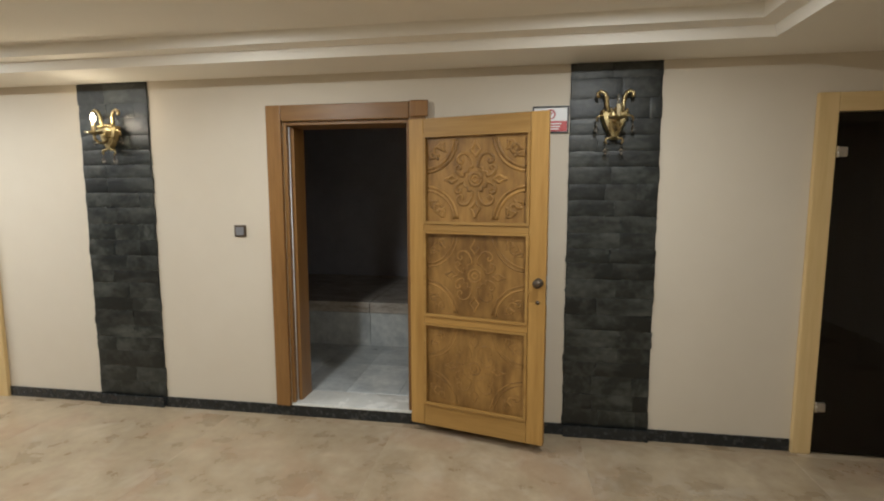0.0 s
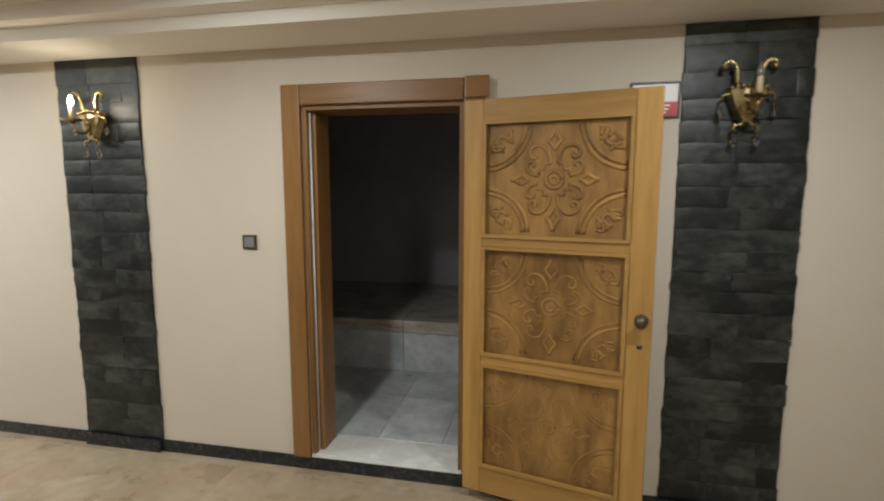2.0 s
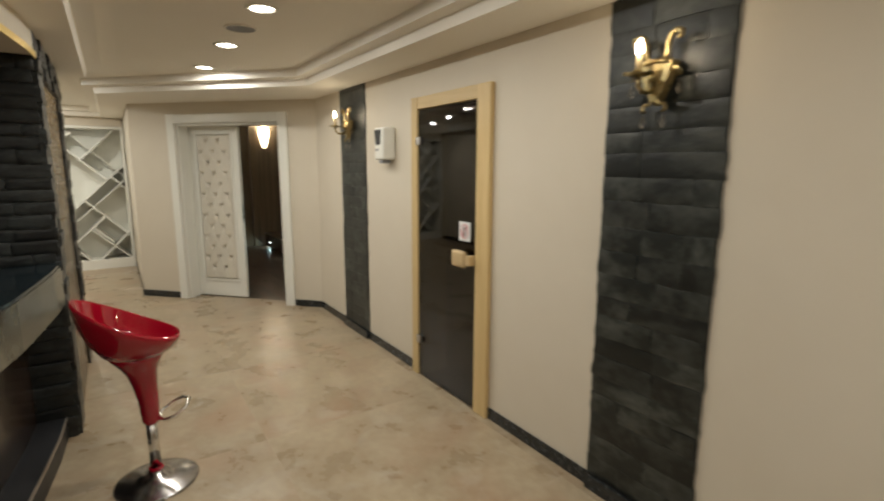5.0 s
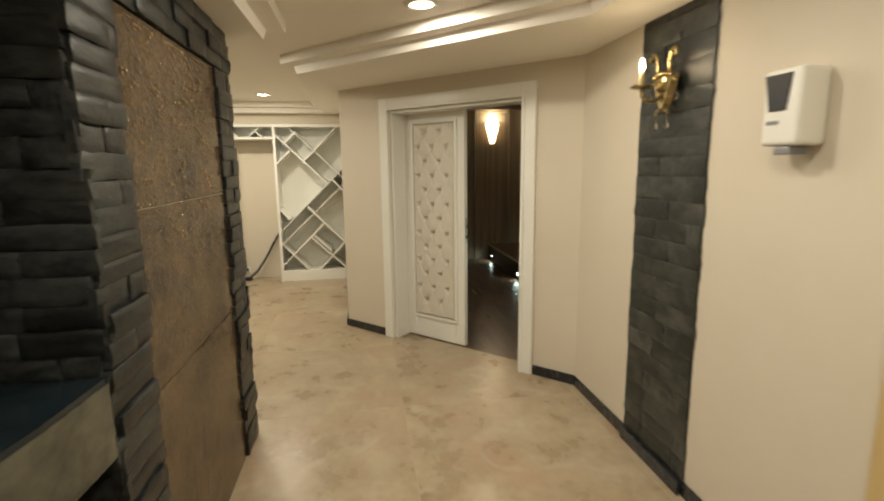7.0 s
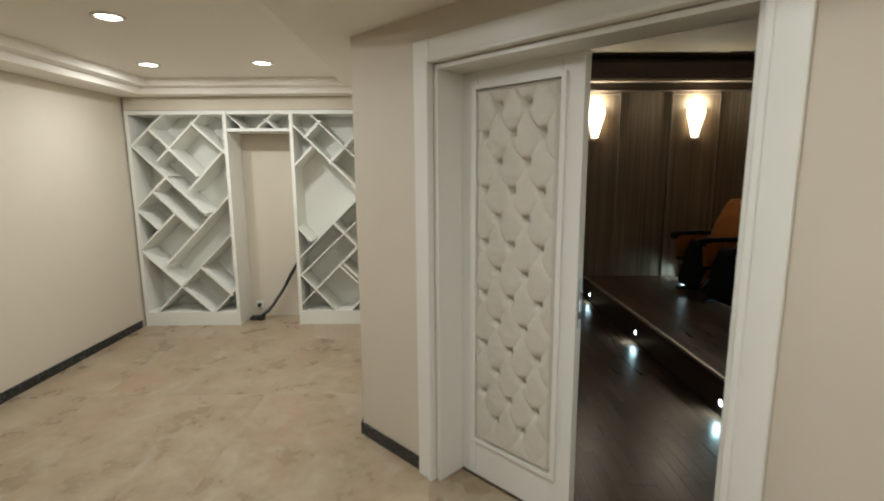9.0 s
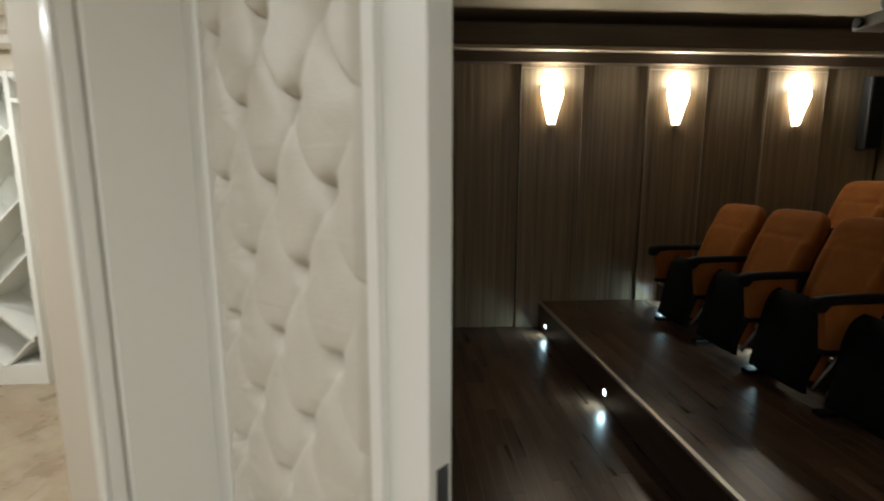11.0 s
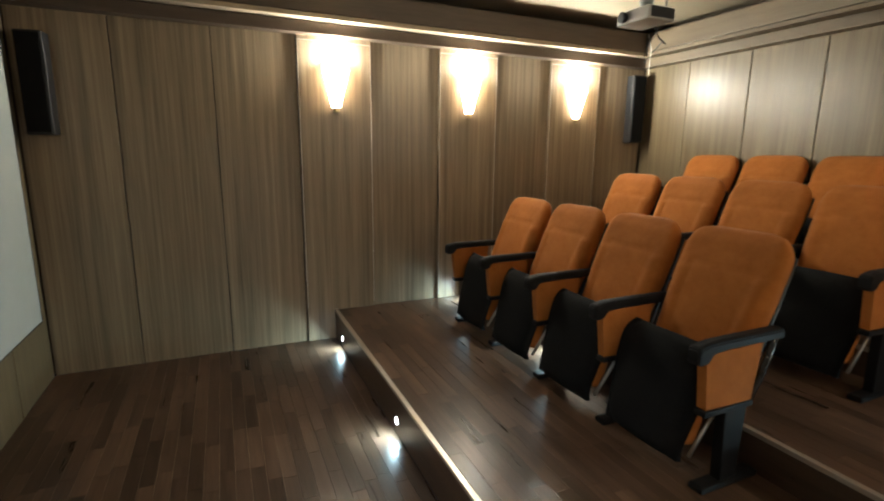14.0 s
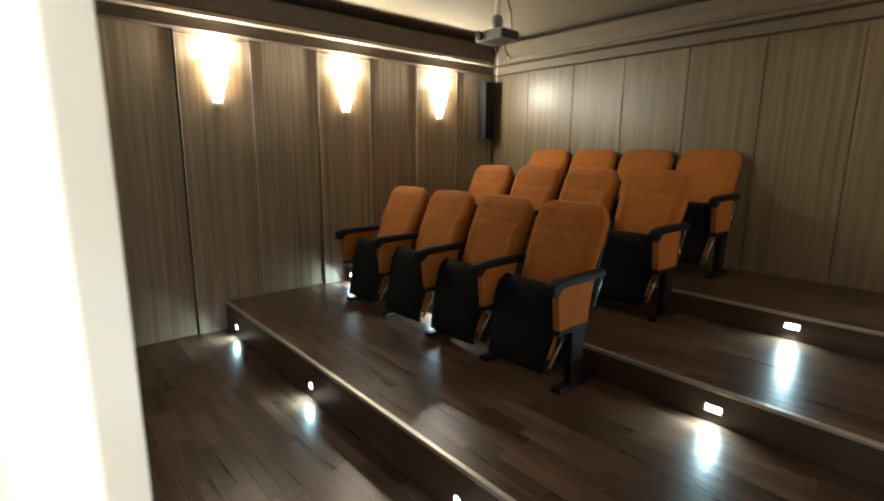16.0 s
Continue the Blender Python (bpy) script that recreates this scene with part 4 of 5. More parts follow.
bmesh.ops.recalc_face_normals(bm, faces=list(bm.faces))
part("seat", bm, RED, stool, "red moulded bucket seat")

# ---- wall sconces ----


def spiral(cx, cz, r0, turns, start, sgn, n=22):
    return [(cx + sgn * r0 * (1 - i / n * 0.8) * math.cos(radians(start + turns * 360 * i / n)), 0, cz + r0 * (1 - i / n * 0.8) * math.sin(radians(start + turns * 360 * i / n))) for i in range(n + 1)]


def brass_sconce(m, lit, label):
    s = thing("wall_sconce", m, label, "wall lamp", "brass wall sconces")
    bm = bmesh.new()
    prof = [(-0.010, -0.105), (-0.034, -0.075), (-0.056, -0.03), (-0.076, 0.02), (-0.085, 0.055), (-0.070, 0.066), (-0.045, 0.06), (0, 0.078)]
    pts = prof + [(-x, z) for x, z in reversed(prof[:-1])]
    lo, hi = [bm.verts.new((x, 0, z)) for x, z in pts], [bm.verts.new((x * 0.8, -0.03, z * 0.85)) for x, z in pts]
    bm.faces.new(hi)
    for i in range(len(pts)):
        j = (i + 1) % len(pts)
        bm.faces.new((lo[i], lo[j], hi[j], hi[i]))
    bmesh.ops.recalc_face_normals(bm, faces=list(bm.faces))
    part("backplate", bm, BRASS, s)
    for k in range(7):
        part("crown_bead", moved(lathe([(0, -0.010), (0.008, -0.006), (0.010, 0.0), (0.006, 0.010), (0, 0.016)], 10), pose(-0.066 + 0.022 * k, -0.030 - 0.006 * math.cos((k - 3) * 0.5), 0.056 + 0.008 * math.cos((k - 3) * 0.5))), BRASS, s)
    part("acanthus", moved(lathe([(0, -0.085), (0.018, -0.06), (0.034, -0.01), (0.040, 0.03), (0.030, 0.05), (0, 0.055)], 12, False), pose(0, -0.024, 0.0) @ Matrix.Diagonal((1, 0.45, 1, 1))), BRASS, s)
    for g in (-1, 1):
        horn = [(g * 0.03, -0.02, 0.05), (g * 0.046, -0.022, 0.085), (g * 0.047, -0.024, 0.125), (g * 0.058, -0.026, 0.158), (g * 0.082, -0.028, 0.17), (g * 0.100, -0.028, 0.160), (g * 0.100, -0.028, 0.144), (g * 0.088, -0.028, 0.140)]
        part("scroll", tube(horn, 0.0125, 8, taper=0.8), BRASS, s)
        hook = [(g * 0.045, -0.02, 0.02), (g * 0.075, -0.022, 0.035), (g * 0.10, -0.024, 0.025), (g * 0.104, -0.024, 0.0)]
        part("side_hook", tube(hook, 0.007, 8, taper=0.6), BRASS, s)
        foot = [(g * 0.010, -0.02, -0.075), (g * 0.022, -0.022, -0.10), (g * 0.044, -0.022, -0.098), (g * 0.050, -0.022, -0.118), (g * 0.040, -0.022, -0.128)]
        part("foot_scroll", tube(foot, 0.009, 8, taper=0.7), BRASS, s)
        for dx, dz in ((0.104, -0.005), (0.045, -0.132)):
            part("crystal_drop", moved(lathe([(0, 0), (0.003, -0.006), (0.004, -0.018), (0.012, -0.034), (0.011, -0.048), (0, -0.062)], 8, False), pose(g * dx, -0.024, dz)), CRYSTAL, s)
    arm = part("arm", tube([(0, -0.028, -0.03), (0, -0.06, -0.055), (0, -0.10, -0.058), (0, -0.130, -0.035), (0, -0.135, -0.005)], 0.009, 8), BRASS, s)
    bm = lathe([(0.010, 0), (0.034, 0.004), (0.052, 0.012), (0.054, 0.016), (0.03, 0.012), (0.010, 0.010)], 24)
    for v in bm.verts:
        r = math.hypot(v.co.x, v.co.y)
        if r > 0.045:
            v.co.z += 0.004 * math.cos(6 * math.atan2(v.co.y, v.co.x))
    part("drip_pan", moved(bm, pose(0, -0.135, -0.005)), BRASS, arm, "scalloped brass drip pan")
    part("candle", moved(lathe([(0, 0.01), (0.0125, 0.01), (0.0120, 0.082), (0.009, 0.085), (0, 0.085)], 14), pose(0, -0.135, -0.005)), SLEEVE, arm, "cream candle sleeve")
    part("bulb", moved(lathe([(0, 0.085), (0.008, 0.087), (0.0125, 0.100), (0.0115, 0.114), (0.005, 0.134), (0.0, 0.144)], 16), pose(0, -0.135, -0.005)), BULB if lit else BULB_DEAD, arm, "candle bulb, glowing" if lit else "unlit clear candle bulb")
    if lit:
        lamp("candle_light", "POINT", m @ pose(0, -0.165, 0.10), CANDLE_W, (1.0, 0.82, 0.55), 0.02)
    part("finial", moved(lathe([(0, -0.02), (0.012, -0.012), (0.02, 0.0), (0.012, 0.012), (0.006, 0.02), (0, 0.03)], 14), pose(0, -0.045, 0.0)), BRASS, s)
    return s


for x, lit, lab in ((-5.475, True, "brass wall sconce with one lit candle bulb and crystals"), (-2.36, True, "brass wall sconce with glowing candle bulb on slate"), (0.997, False, "unlit brass wall sconce with scrolls on slate")):
    brass_sconce(pose(x, WALL_A - 0.04, 1.97 if x > 0 else 1.955), lit, lab)

# ---- small things on the hall wall ----
sw = thing("light_switch", pose(-1.438, WALL_A, 1.30), "bronze coloured light switch beside the wooden door", "light switch")
part("plate", box(-0.043, 0.043, -0.010, -0.001, -0.04, 0.04, 0.004), BRONZE, sw)
part("rocker", box(-0.030, 0.030, -0.014, -0.0105, -0.028, 0.028, 0.003), GREY, sw)

sg = thing("no_smoking_sign", pose(0.633, WALL_A, 1.995), "white and red no smoking sign in black frame", "sign")
part("frame", frame_box(-0.107, 0.107, -0.08, 0.08, 0.008, 0.012), SIGN_BLACK, sg)
part("board", box(-0.098, 0.098, -0.006, -0.002, -0.071, 0.071), PAPER, sg)
part("red_band", box(-0.097, 0.097, -0.008, -0.0065, -0.070, -0.008), SIGN_RED, sg)
part("ring", moved(tube([(0.026 * math.cos(a), 0, 0.026 * math.sin(a)) for a in [i * math.pi / 12 for i in range(24)]], 0.004, 6, True), pose(0.0, -0.008, 0.032)), SIGN_RED, sg)
part("slash", moved(box(-0.003, 0.003, -0.0085, -0.0065, -0.026, 0.026), pose(0, 0, 0.032, 0, 45)), SIGN_RED, sg)
for z, w in ((-0.024, 0.066), (-0.040, 0.058), (-0.055, 0.05)):
    part("text_bar", box(-w, w, -0.0092, -0.0083, z - 0.0035, z + 0.0035), PAPER, sg)

ds = thing("soap_dispenser", pose(-4.725, WALL_A, 1.775), "white wall dispenser with dark window and spout", "dispenser")
part("body", box(-0.075, 0.075, -0.115, -0.001, -0.115, 0.135, 0.018, 3), WHITE, ds)
bm = box(-0.066, 0.042, -0.121, -0.1155, 0.0, 0.118, 0.002)
for v in bm.verts:
    v.co.x = v.co.x * (0.62 + 0.38 * v.co.z / 0.118)
part("window", bm, BLACK, ds, "black tapered window")
part("spout", box(-0.03, 0.04, -0.10, -0.03, -0.145, -0.116, 0.008), GREY, ds, "grey spout")
part("slot", box(-0.05, 0.0, -0.1175, -0.1155, -0.045, -0.032), GREY, ds)

# ---- ceiling lights ----


def downlight(x, y):
    d = thing("downlight", pose(x, y, H_TRAY), "round recessed ceiling downlight, glowing warm white", "downlight", "ceiling downlights")
    part("trim_ring", lathe([(0.062, -0.002), (0.088, -0.002), (0.085, -0.010), (0.066, -0.007), (0.062, -0.002)], 28), WHITE, d)
    part("diffuser", lathe([(0, -0.0045), (0.063, -0.0045)], 28), LIGHT_DISC, d, "glowing diffuser")
    lamp("downlight_light", "AREA", pose(x, y, H_TRAY - 0.014), DOWN_W, WARM, 0.12)


# the last five are unseen, added to carry light to the hall's start
for x, y in ((-4.04, 2.56), (-5.03, 2.56), (-6.0, 2.555), (-7.11, 1.16), (-8.27, 0.685), (-9.52, 0.187), (-9.48, 1.105), (-3.05, 2.56), (-1.07, 2.56), (0.91, 2.56), (-1.07, 0.6), (0.91, 0.6)):
    downlight(x, y)
for x, y in ((-4.52, 2.55), (-7.73, 0.733)):
    sp = thing("ceiling_speaker", pose(x, y, H_TRAY), "flat round grey vent in the ceiling", "ceiling vent")
    part("rim", lathe([(0.085, -0.001), (0.10, -0.001), (0.097, -0.009), (0.087, -0.008), (0.085, -0.001)], 28), CEIL, sp)
    part("grille", lathe([(0, -0.006), (0.086, -0.006)], 28), GREY, sp)

# ---- white diagonal shelves ----


def plank(bm, y0, z0, y1, z1, depth, box_lo, box_hi, w=0.022):
    """A slanted shelf board in the y z plane, clipped to its unit."""
    a, b = Vector((y0, z0)), Vector((y1, z1))
    d = (b - a).normalized()
    n = Vector((-d.y, d.x)) * w / 2
    a, b = a - d * 0.012, b + d * 0.012
    cs = [a + n, b + n, b - n, a - n]
    cs = [(min(max(c.x, box_lo[0]), box_hi[0]), min(max(c.y, box_lo[1]), box_hi[1])) for c in cs]
    lo, hi = [bm.verts.new((0.0, *c)) for c in cs], [bm.verts.new((-depth, *c)) for c in cs]
    bm.faces.new(lo)
    bm.faces.new(hi[::-1])
    for i in range(4):
        bm.faces.new((lo[i], hi[i], hi[(i + 1) % 4], lo[(i + 1) % 4]))
    bmesh.ops.recalc_face_normals(bm, faces=list(bm.faces))
    return bm


def shelf_unit(y0, y1, boards, label):
    s = thing("diagonal_shelf", pose(XW, 0, 0), label, "shelf", "white diagonal shelves")
    dp = 0.33
    part("side_panel", box(-dp, 0, y0, y0 + 0.035, 0, 2.19, 0.002), SHELF, s)
    part("side_panel", box(-dp, 0, y1 - 0.035, y1, 0, 2.19, 0.002), SHELF, s)
    part("top_panel", box(-dp, -0.0005, y0 + 0.036, y1 - 0.036, 2.15, 2.189, 0.002), SHELF, s)
    part("bottom_panel", box(-dp, -0.0005, y0 + 0.036, y1 - 0.036, 0.001, 0.15, 0.002), SHELF, s)
    part("back_panel", box(-dp - 0.012, -dp - 0.001, y0, y1, 0, 2.19), SHELF, s)
    for i, b in enumerate(boards):
        part("board", plank(bmesh.new(), *b, dp - 0.001 - 0.0004 * (i % 4), (y0 + 0.03, 0.145), (y1 - 0.03, 2.155), w=0.024 + 0.0004 * (i % 3)), SHELF, s, m=pose(-0.0006 * (i % 5) - 0.0006, 0, 0))
    return s


shelf_unit(-0.575, 0.415, [(-0.53, 1.86, -0.21, 2.17), (-0.29, 1.71, 0.16, 2.17), (-0.35, 2.01, -0.18, 1.84), (-0.54, 1.85, 0.13, 1.18), (-0.17, 1.82, 0.08, 1.56), (0.07, 2.07, 0.38, 1.78),
                           (0.0, 1.42, 0.40, 1.81), (-0.54, 1.25, -0.21, 1.56), (-0.36, 1.39, 0.0, 1.02), (-0.54, 1.20, -0.36, 1.03), (-0.54, 0.83, -0.17, 1.18), (-0.31, 0.65, 0.40, 1.34),
                           (-0.54, 0.78, 0.11, 0.14), (-0.43, 0.16, 0.40, 0.96), (0.05, 0.62, 0.34, 0.33), (0.16, 0.15, 0.40, 0.38)], "white floor to ceiling shelf with slanted compartments")
shelf_unit(1.03, 2.005, [(1.24, 2.17, 1.99, 1.43), (1.18, 1.93, 1.33, 2.08), (1.06, 2.04, 1.72, 1.39), (1.06, 1.66, 1.23, 1.82), (1.58, 1.85, 1.88, 2.17), (1.41, 1.68, 1.58, 1.84),
                         (1.06, 0.72, 1.98, 1.60), (1.06, 0.53, 1.98, 1.38), (1.06, 0.23, 1.66, 0.82), (1.44, 1.06, 1.98, 0.50), (1.06, 1.02, 1.18, 0.89), (1.06, 0.54, 1.41, 0.15),
                         (1.47, 0.63, 1.95, 0.15), (1.52, 0.64, 1.73, 0.43), (1.58, 0.15, 1.98, 0.56), (1.80, 1.43, 1.98, 1.25)], "white shelf with slanted compartments beside the doorway")
br = thing("shelf_bridge", pose(XW, 0, 0), "white shelf bridge with slanted boards above the niche", "shelf", "white diagonal shelves")
part("top_panel", box(-0.33, -0.0005, 0.417, 1.028, 2.15, 2.189, 0.002), SHELF, br)
part("bottom_panel", box(-0.33, -0.0005, 0.417, 1.028, 1.985, 2.015, 0.002), SHELF, br)
part("back_panel", box(-0.342, -0.331, 0.417, 1.028, 1.985, 2.189), SHELF, br)
for b in ((0.43, 2.16, 0.57, 2.02), (0.72, 2.02, 0.87, 2.17), (0.80, 2.10, 0.89, 2.01)):
    part("board", plank(bmesh.new(), *b, 0.32, (0.42, 2.01), (1.025, 2.155)), SHELF, br, m=pose(-0.001, 0, 0))
structure("shelf_fascia", box(XW - 0.05, XW - 0.001, -0.575, 2.003, 2.192, 2.318, 0.003), PAINT, "beige fascia between the white shelves and the ceiling", category="fascia")
hose = thing("vacuum_wand", pose(-10.52, 0.55, 0), "black vacuum wand leaning in the niche", "vacuum cleaner")
part("wand", tube([(-0.05, 0.02, 0.05), (-0.08, 0.12, 0.14), (-0.12, 0.27, 0.36), (-0.15, 0.40, 0.60), (-0.16, 0.44, 0.66)], 0.017, 10), GREY, hose)
part("hose", tube([(-0.03, 0.0, 0.03), (-0.05, 0.10, 0.10), (-0.085, 0.24, 0.30), (-0.10, 0.34, 0.50), (-0.13, 0.43, 0.64)], 0.013, 10), BLACK, hose)
part("nozzle", box(-0.09, 0.0, -0.10, 0.04, 0.0, 0.045, 0.012), BLACK, hose)
sk = thing("wall_socket", pose(-10.72, 0.50, 0.13), "white wall socket with black plug in the niche", "socket")
part("plate", box(0.001, 0.010, -0.04, 0.04, -0.04, 0.04, 0.004), WHITE, sk)
part("plug", box(0.011, 0.045, -0.02, 0.02, -0.02, 0.02, 0.008), BLACK, sk)

# ---- cinema walls ----
west = thing("west_panelling", pose(TX, 0, 0), "brown wood panelling with upright grain", "wall panelling", kind="structure")
ys = [2.30, 2.86, 3.49, 4.09, 4.685, 5.30, 5.88, 6.475, 7.07, 7.69]
for i, (a, b) in enumerate(zip(ys, ys[1:])):
    proud = 0.022 if i in (3, 5, 7) else 0.0
    pn = part("panel", box(-0.028, proud, a + 0.004, b - 0.004, 0.001, 2.50, 0.002), PANEL, west)
    if proud:
        for y in (a + 0.004, b - 0.010):
            part("edge_strip", box(proud, proud + 0.003, y, y + 0.006, 0.3, 2.47), EDGE_TRIM, pn)
        part("edge_strip", box(proud, proud + 0.003, a + 0.011, b - 0.011, 2.462, 2.468), EDGE_TRIM, pn)
north = thing("north_panelling", pose(0, TY1, 0), "brown wood panelling on the back wall, dimmed in its colour", "wall panelling", kind="structure")
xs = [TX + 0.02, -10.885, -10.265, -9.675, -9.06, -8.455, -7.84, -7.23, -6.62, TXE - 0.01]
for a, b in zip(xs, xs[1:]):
    part("panel", box(a + 0.004, b - 0.004, 0, 0.028, Z3, 2.50, 0.002), PANEL_DIM, north)
south = thing("screen_wall_panelling", pose(0, TY0, 0), "brown wood panelling under the screen, dimmed in its colour", "wall panelling", kind="structure")
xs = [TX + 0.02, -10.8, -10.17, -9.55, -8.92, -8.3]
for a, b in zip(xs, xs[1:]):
    part("panel", box(a + 0.004, b - 0.004, -0.028, 0, 0.001, 2.50, 0.002), PANEL_DIM, south)

scr = thing("projection_screen", pose(0, TY0 + 0.085, 0), "large grey white projection screen on the wall", "screen")
part("cloth", box(-11.06, -8.55, -0.006, 0.0, 0.53, 2.46), SCREEN, scr)
part("back_frame", frame_box(-11.05, -8.56, 0.54, 2.45, 0.05, 0.06), BLACK_METAL, scr, m=pose(0, -0.007, 0))
part("border", frame_box(-11.068, -8.542, 0.522, 2.468, 0.008, 0.009), BLACK, scr, m=pose(0, 0.001, 0))


def speaker(m, w, h, d, label):
    s = thing("loudspeaker", m, label, "loudspeaker")
    part("cabinet", box(-w / 2, w / 2, -d, -0.02, 0, h, 0.012, 3), BLACK, s)
    part("grille", box(-w / 2 + 0.012, w / 2 - 0.012, -d - 0.012, -d - 0.001, 0.015, h - 0.015, 0.006), VINYL, s)
    part("bracket", box(-0.03, 0.03, -0.019, -0.001, h * 0.35, h * 0.6), BLACK_METAL, s)
    return s


speaker(pose(TX, 2.46, 1.70, 0, 0, 84), 0.155, 0.64, 0.13, "tall black loudspeaker beside the screen")
speaker(pose(TX, 7.53, 1.74, 0, 0, 82), 0.16, 0.68, 0.13, "tall black loudspeaker in the back corner")
speaker(pose(-9.75, TY0, 0.405, 0, 0, 180), 0.33, 0.115, 0.10, "low black centre loudspeaker under the screen")

# cone wall lights; the dim east pair is unseen, added as fill
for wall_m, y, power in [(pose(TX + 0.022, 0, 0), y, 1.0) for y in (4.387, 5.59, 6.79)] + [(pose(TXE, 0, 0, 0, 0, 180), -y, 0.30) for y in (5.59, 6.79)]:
    w = thing("cone_wall_lamp", wall_m @ pose(0, y, 0), "glowing cone shaped glass wall lamp, east pair added unseen", "wall lamp", "cinema wall lamps")
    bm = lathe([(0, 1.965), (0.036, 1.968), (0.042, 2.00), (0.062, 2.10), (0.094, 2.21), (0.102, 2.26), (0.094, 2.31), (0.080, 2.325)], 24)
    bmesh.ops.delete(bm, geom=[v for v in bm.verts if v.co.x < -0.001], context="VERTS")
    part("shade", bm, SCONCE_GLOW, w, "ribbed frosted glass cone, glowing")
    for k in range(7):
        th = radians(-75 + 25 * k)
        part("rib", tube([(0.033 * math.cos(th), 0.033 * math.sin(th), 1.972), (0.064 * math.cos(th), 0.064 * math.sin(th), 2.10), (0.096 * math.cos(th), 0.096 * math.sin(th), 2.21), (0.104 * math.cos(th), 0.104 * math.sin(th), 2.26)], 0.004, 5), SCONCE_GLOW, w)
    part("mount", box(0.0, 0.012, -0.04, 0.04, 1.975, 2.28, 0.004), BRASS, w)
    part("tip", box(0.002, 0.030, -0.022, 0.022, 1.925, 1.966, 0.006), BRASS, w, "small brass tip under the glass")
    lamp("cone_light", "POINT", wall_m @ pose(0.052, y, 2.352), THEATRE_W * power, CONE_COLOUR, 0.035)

# step lights
for x, y, z, r in ((-11.16, P1, 0.09, 0), (-9.76, P1, 0.09, 0), (-8.36, P1, 0.09, 0), (-7.805, P2, 0.335, 1), (-11.27, P2, 0.335, 1), (-9.94, P2, 0.335, 1), (-7.775, P3, 0.528, 1)):
    s = thing("step_light", pose(x, y, z), "small white light set in the platform riser", "step light", "step lights")
    if r:
        part("lens", box(-0.036, 0.036, -0.008, -0.001, -0.015, 0.015, 0.006), LED_GLOW, s)
        part("rim", frame_box(-0.045, 0.045, -0.023, 0.023, 0.007, 0.006), BRUSHED, s, m=pose(0, -0.001, 0))
    else:
        part("lens", moved(lathe([(0, 0.008), (0.018, 0.006), (0.022, 0.0)], 16), pose(0, -0.001, 0, 90)), LED_GLOW, s)
        part("rim", moved(tube([(0.025 * math.cos(a), 0.025 * math.sin(a), 0) for a in [i * math.pi / 10 for i in range(20)]], 0.004, 6, True), pose(0, -0.003, 0, 90)), BRUSHED, s)
    lamp("step_light_beam", "AREA", pose(x, y - 0.016, z, -58, 0, 0), LED_W * (1.5 if r and x > -8 else 0.8), (0.70, 0.98, 0.94), 0.03, 150)

# projector
pj = thing("projector", pose(-9.72, 5.92, 2.88), "white ceiling projector on a mount with hanging cables", "projector")
part("pole", moved(lathe([(0, -0.41), (0.02, -0.41), (0.02, 0), (0, 0)], 14), pose(0, 0, 0)), WHITE, pj)
part("plate", box(-0.06, 0.06, -0.06, 0.06, -0.012, -0.001, 0.003), WHITE, pj)
part("knuckle", moved(lathe([(0, -0.05), (0.03, -0.045), (0.042, -0.02), (0.042, 0.02), (0.03, 0.045), (0, 0.05)], 16), pose(0, 0, -0.345)), GREY, pj, "grey swivel joint of the mount")
part("bracket", box(-0.05, 0.05, -0.04, 0.04, -0.412, -0.398, 0.004), GREY, pj)
bd = part("body", box(-0.13, 0.13, -0.105, 0.105, -0.490, -0.413, 0.014, 3), PROJECTOR, pj)
part("lens", moved(lathe([(0, 0), (0.030, 0), (0.033, 0.026), (0.024, 0.030), (0, 0.024)], 18), pose(-0.065, -0.105, -0.45, 90)), BLACK, bd)
part("vent", box(0.131, 0.134, -0.09, 0.09, -0.480, -0.422), BLACK, bd)
part("cable", tube([(0.02, 0.03, -0.05), (0.05, 0.05, -0.18), (0.07, 0.08, -0.30), (0.06, 0.10, -0.43)], 0.006, 6), GREY, pj)
part("cable", tube([(-0.05, 0.12, -0.44), (-0.10, 0.22, -0.52), (-0.3, 0.5, -0.50), (-0.7, 0.9, -0.36), (-1.2, 1.35, -0.30), (-1.45, 1.55, -0.28)], 0.005, 6), BLACK, pj)

wires = thing("hanging_wires", pose(TX + 0.21, TY1 - 0.22, 2.60), "loose white and dark wires hanging at the cornice corner", "cable")
part("wire", tube([(0.0, 0.0, 0.19), (0.03, -0.02, 0.05), (0.06, -0.03, -0.05), (0.04, -0.05, -0.10), (0.01, -0.03, -0.06), (-0.01, 0.0, 0.03), (0.02, 0.01, 0.12)], 0.004, 6), BLACK, wires)
part("wire", tube([(0.02, 0.0, 0.19), (0.05, 0.02, 0.04), (0.03, 0.03, -0.12), (0.035, 0.03, -0.20)], 0.004, 6), PAPER, wires, "white wire")
part("wire", tube([(0.04, 0.0, 0.19), (0.10, -0.06, 0.10), (0.18, -0.10, 0.12), (0.26, -0.12, 0.19)], 0.004, 6), BLACK, wires)

# ---- cinema chairs ----


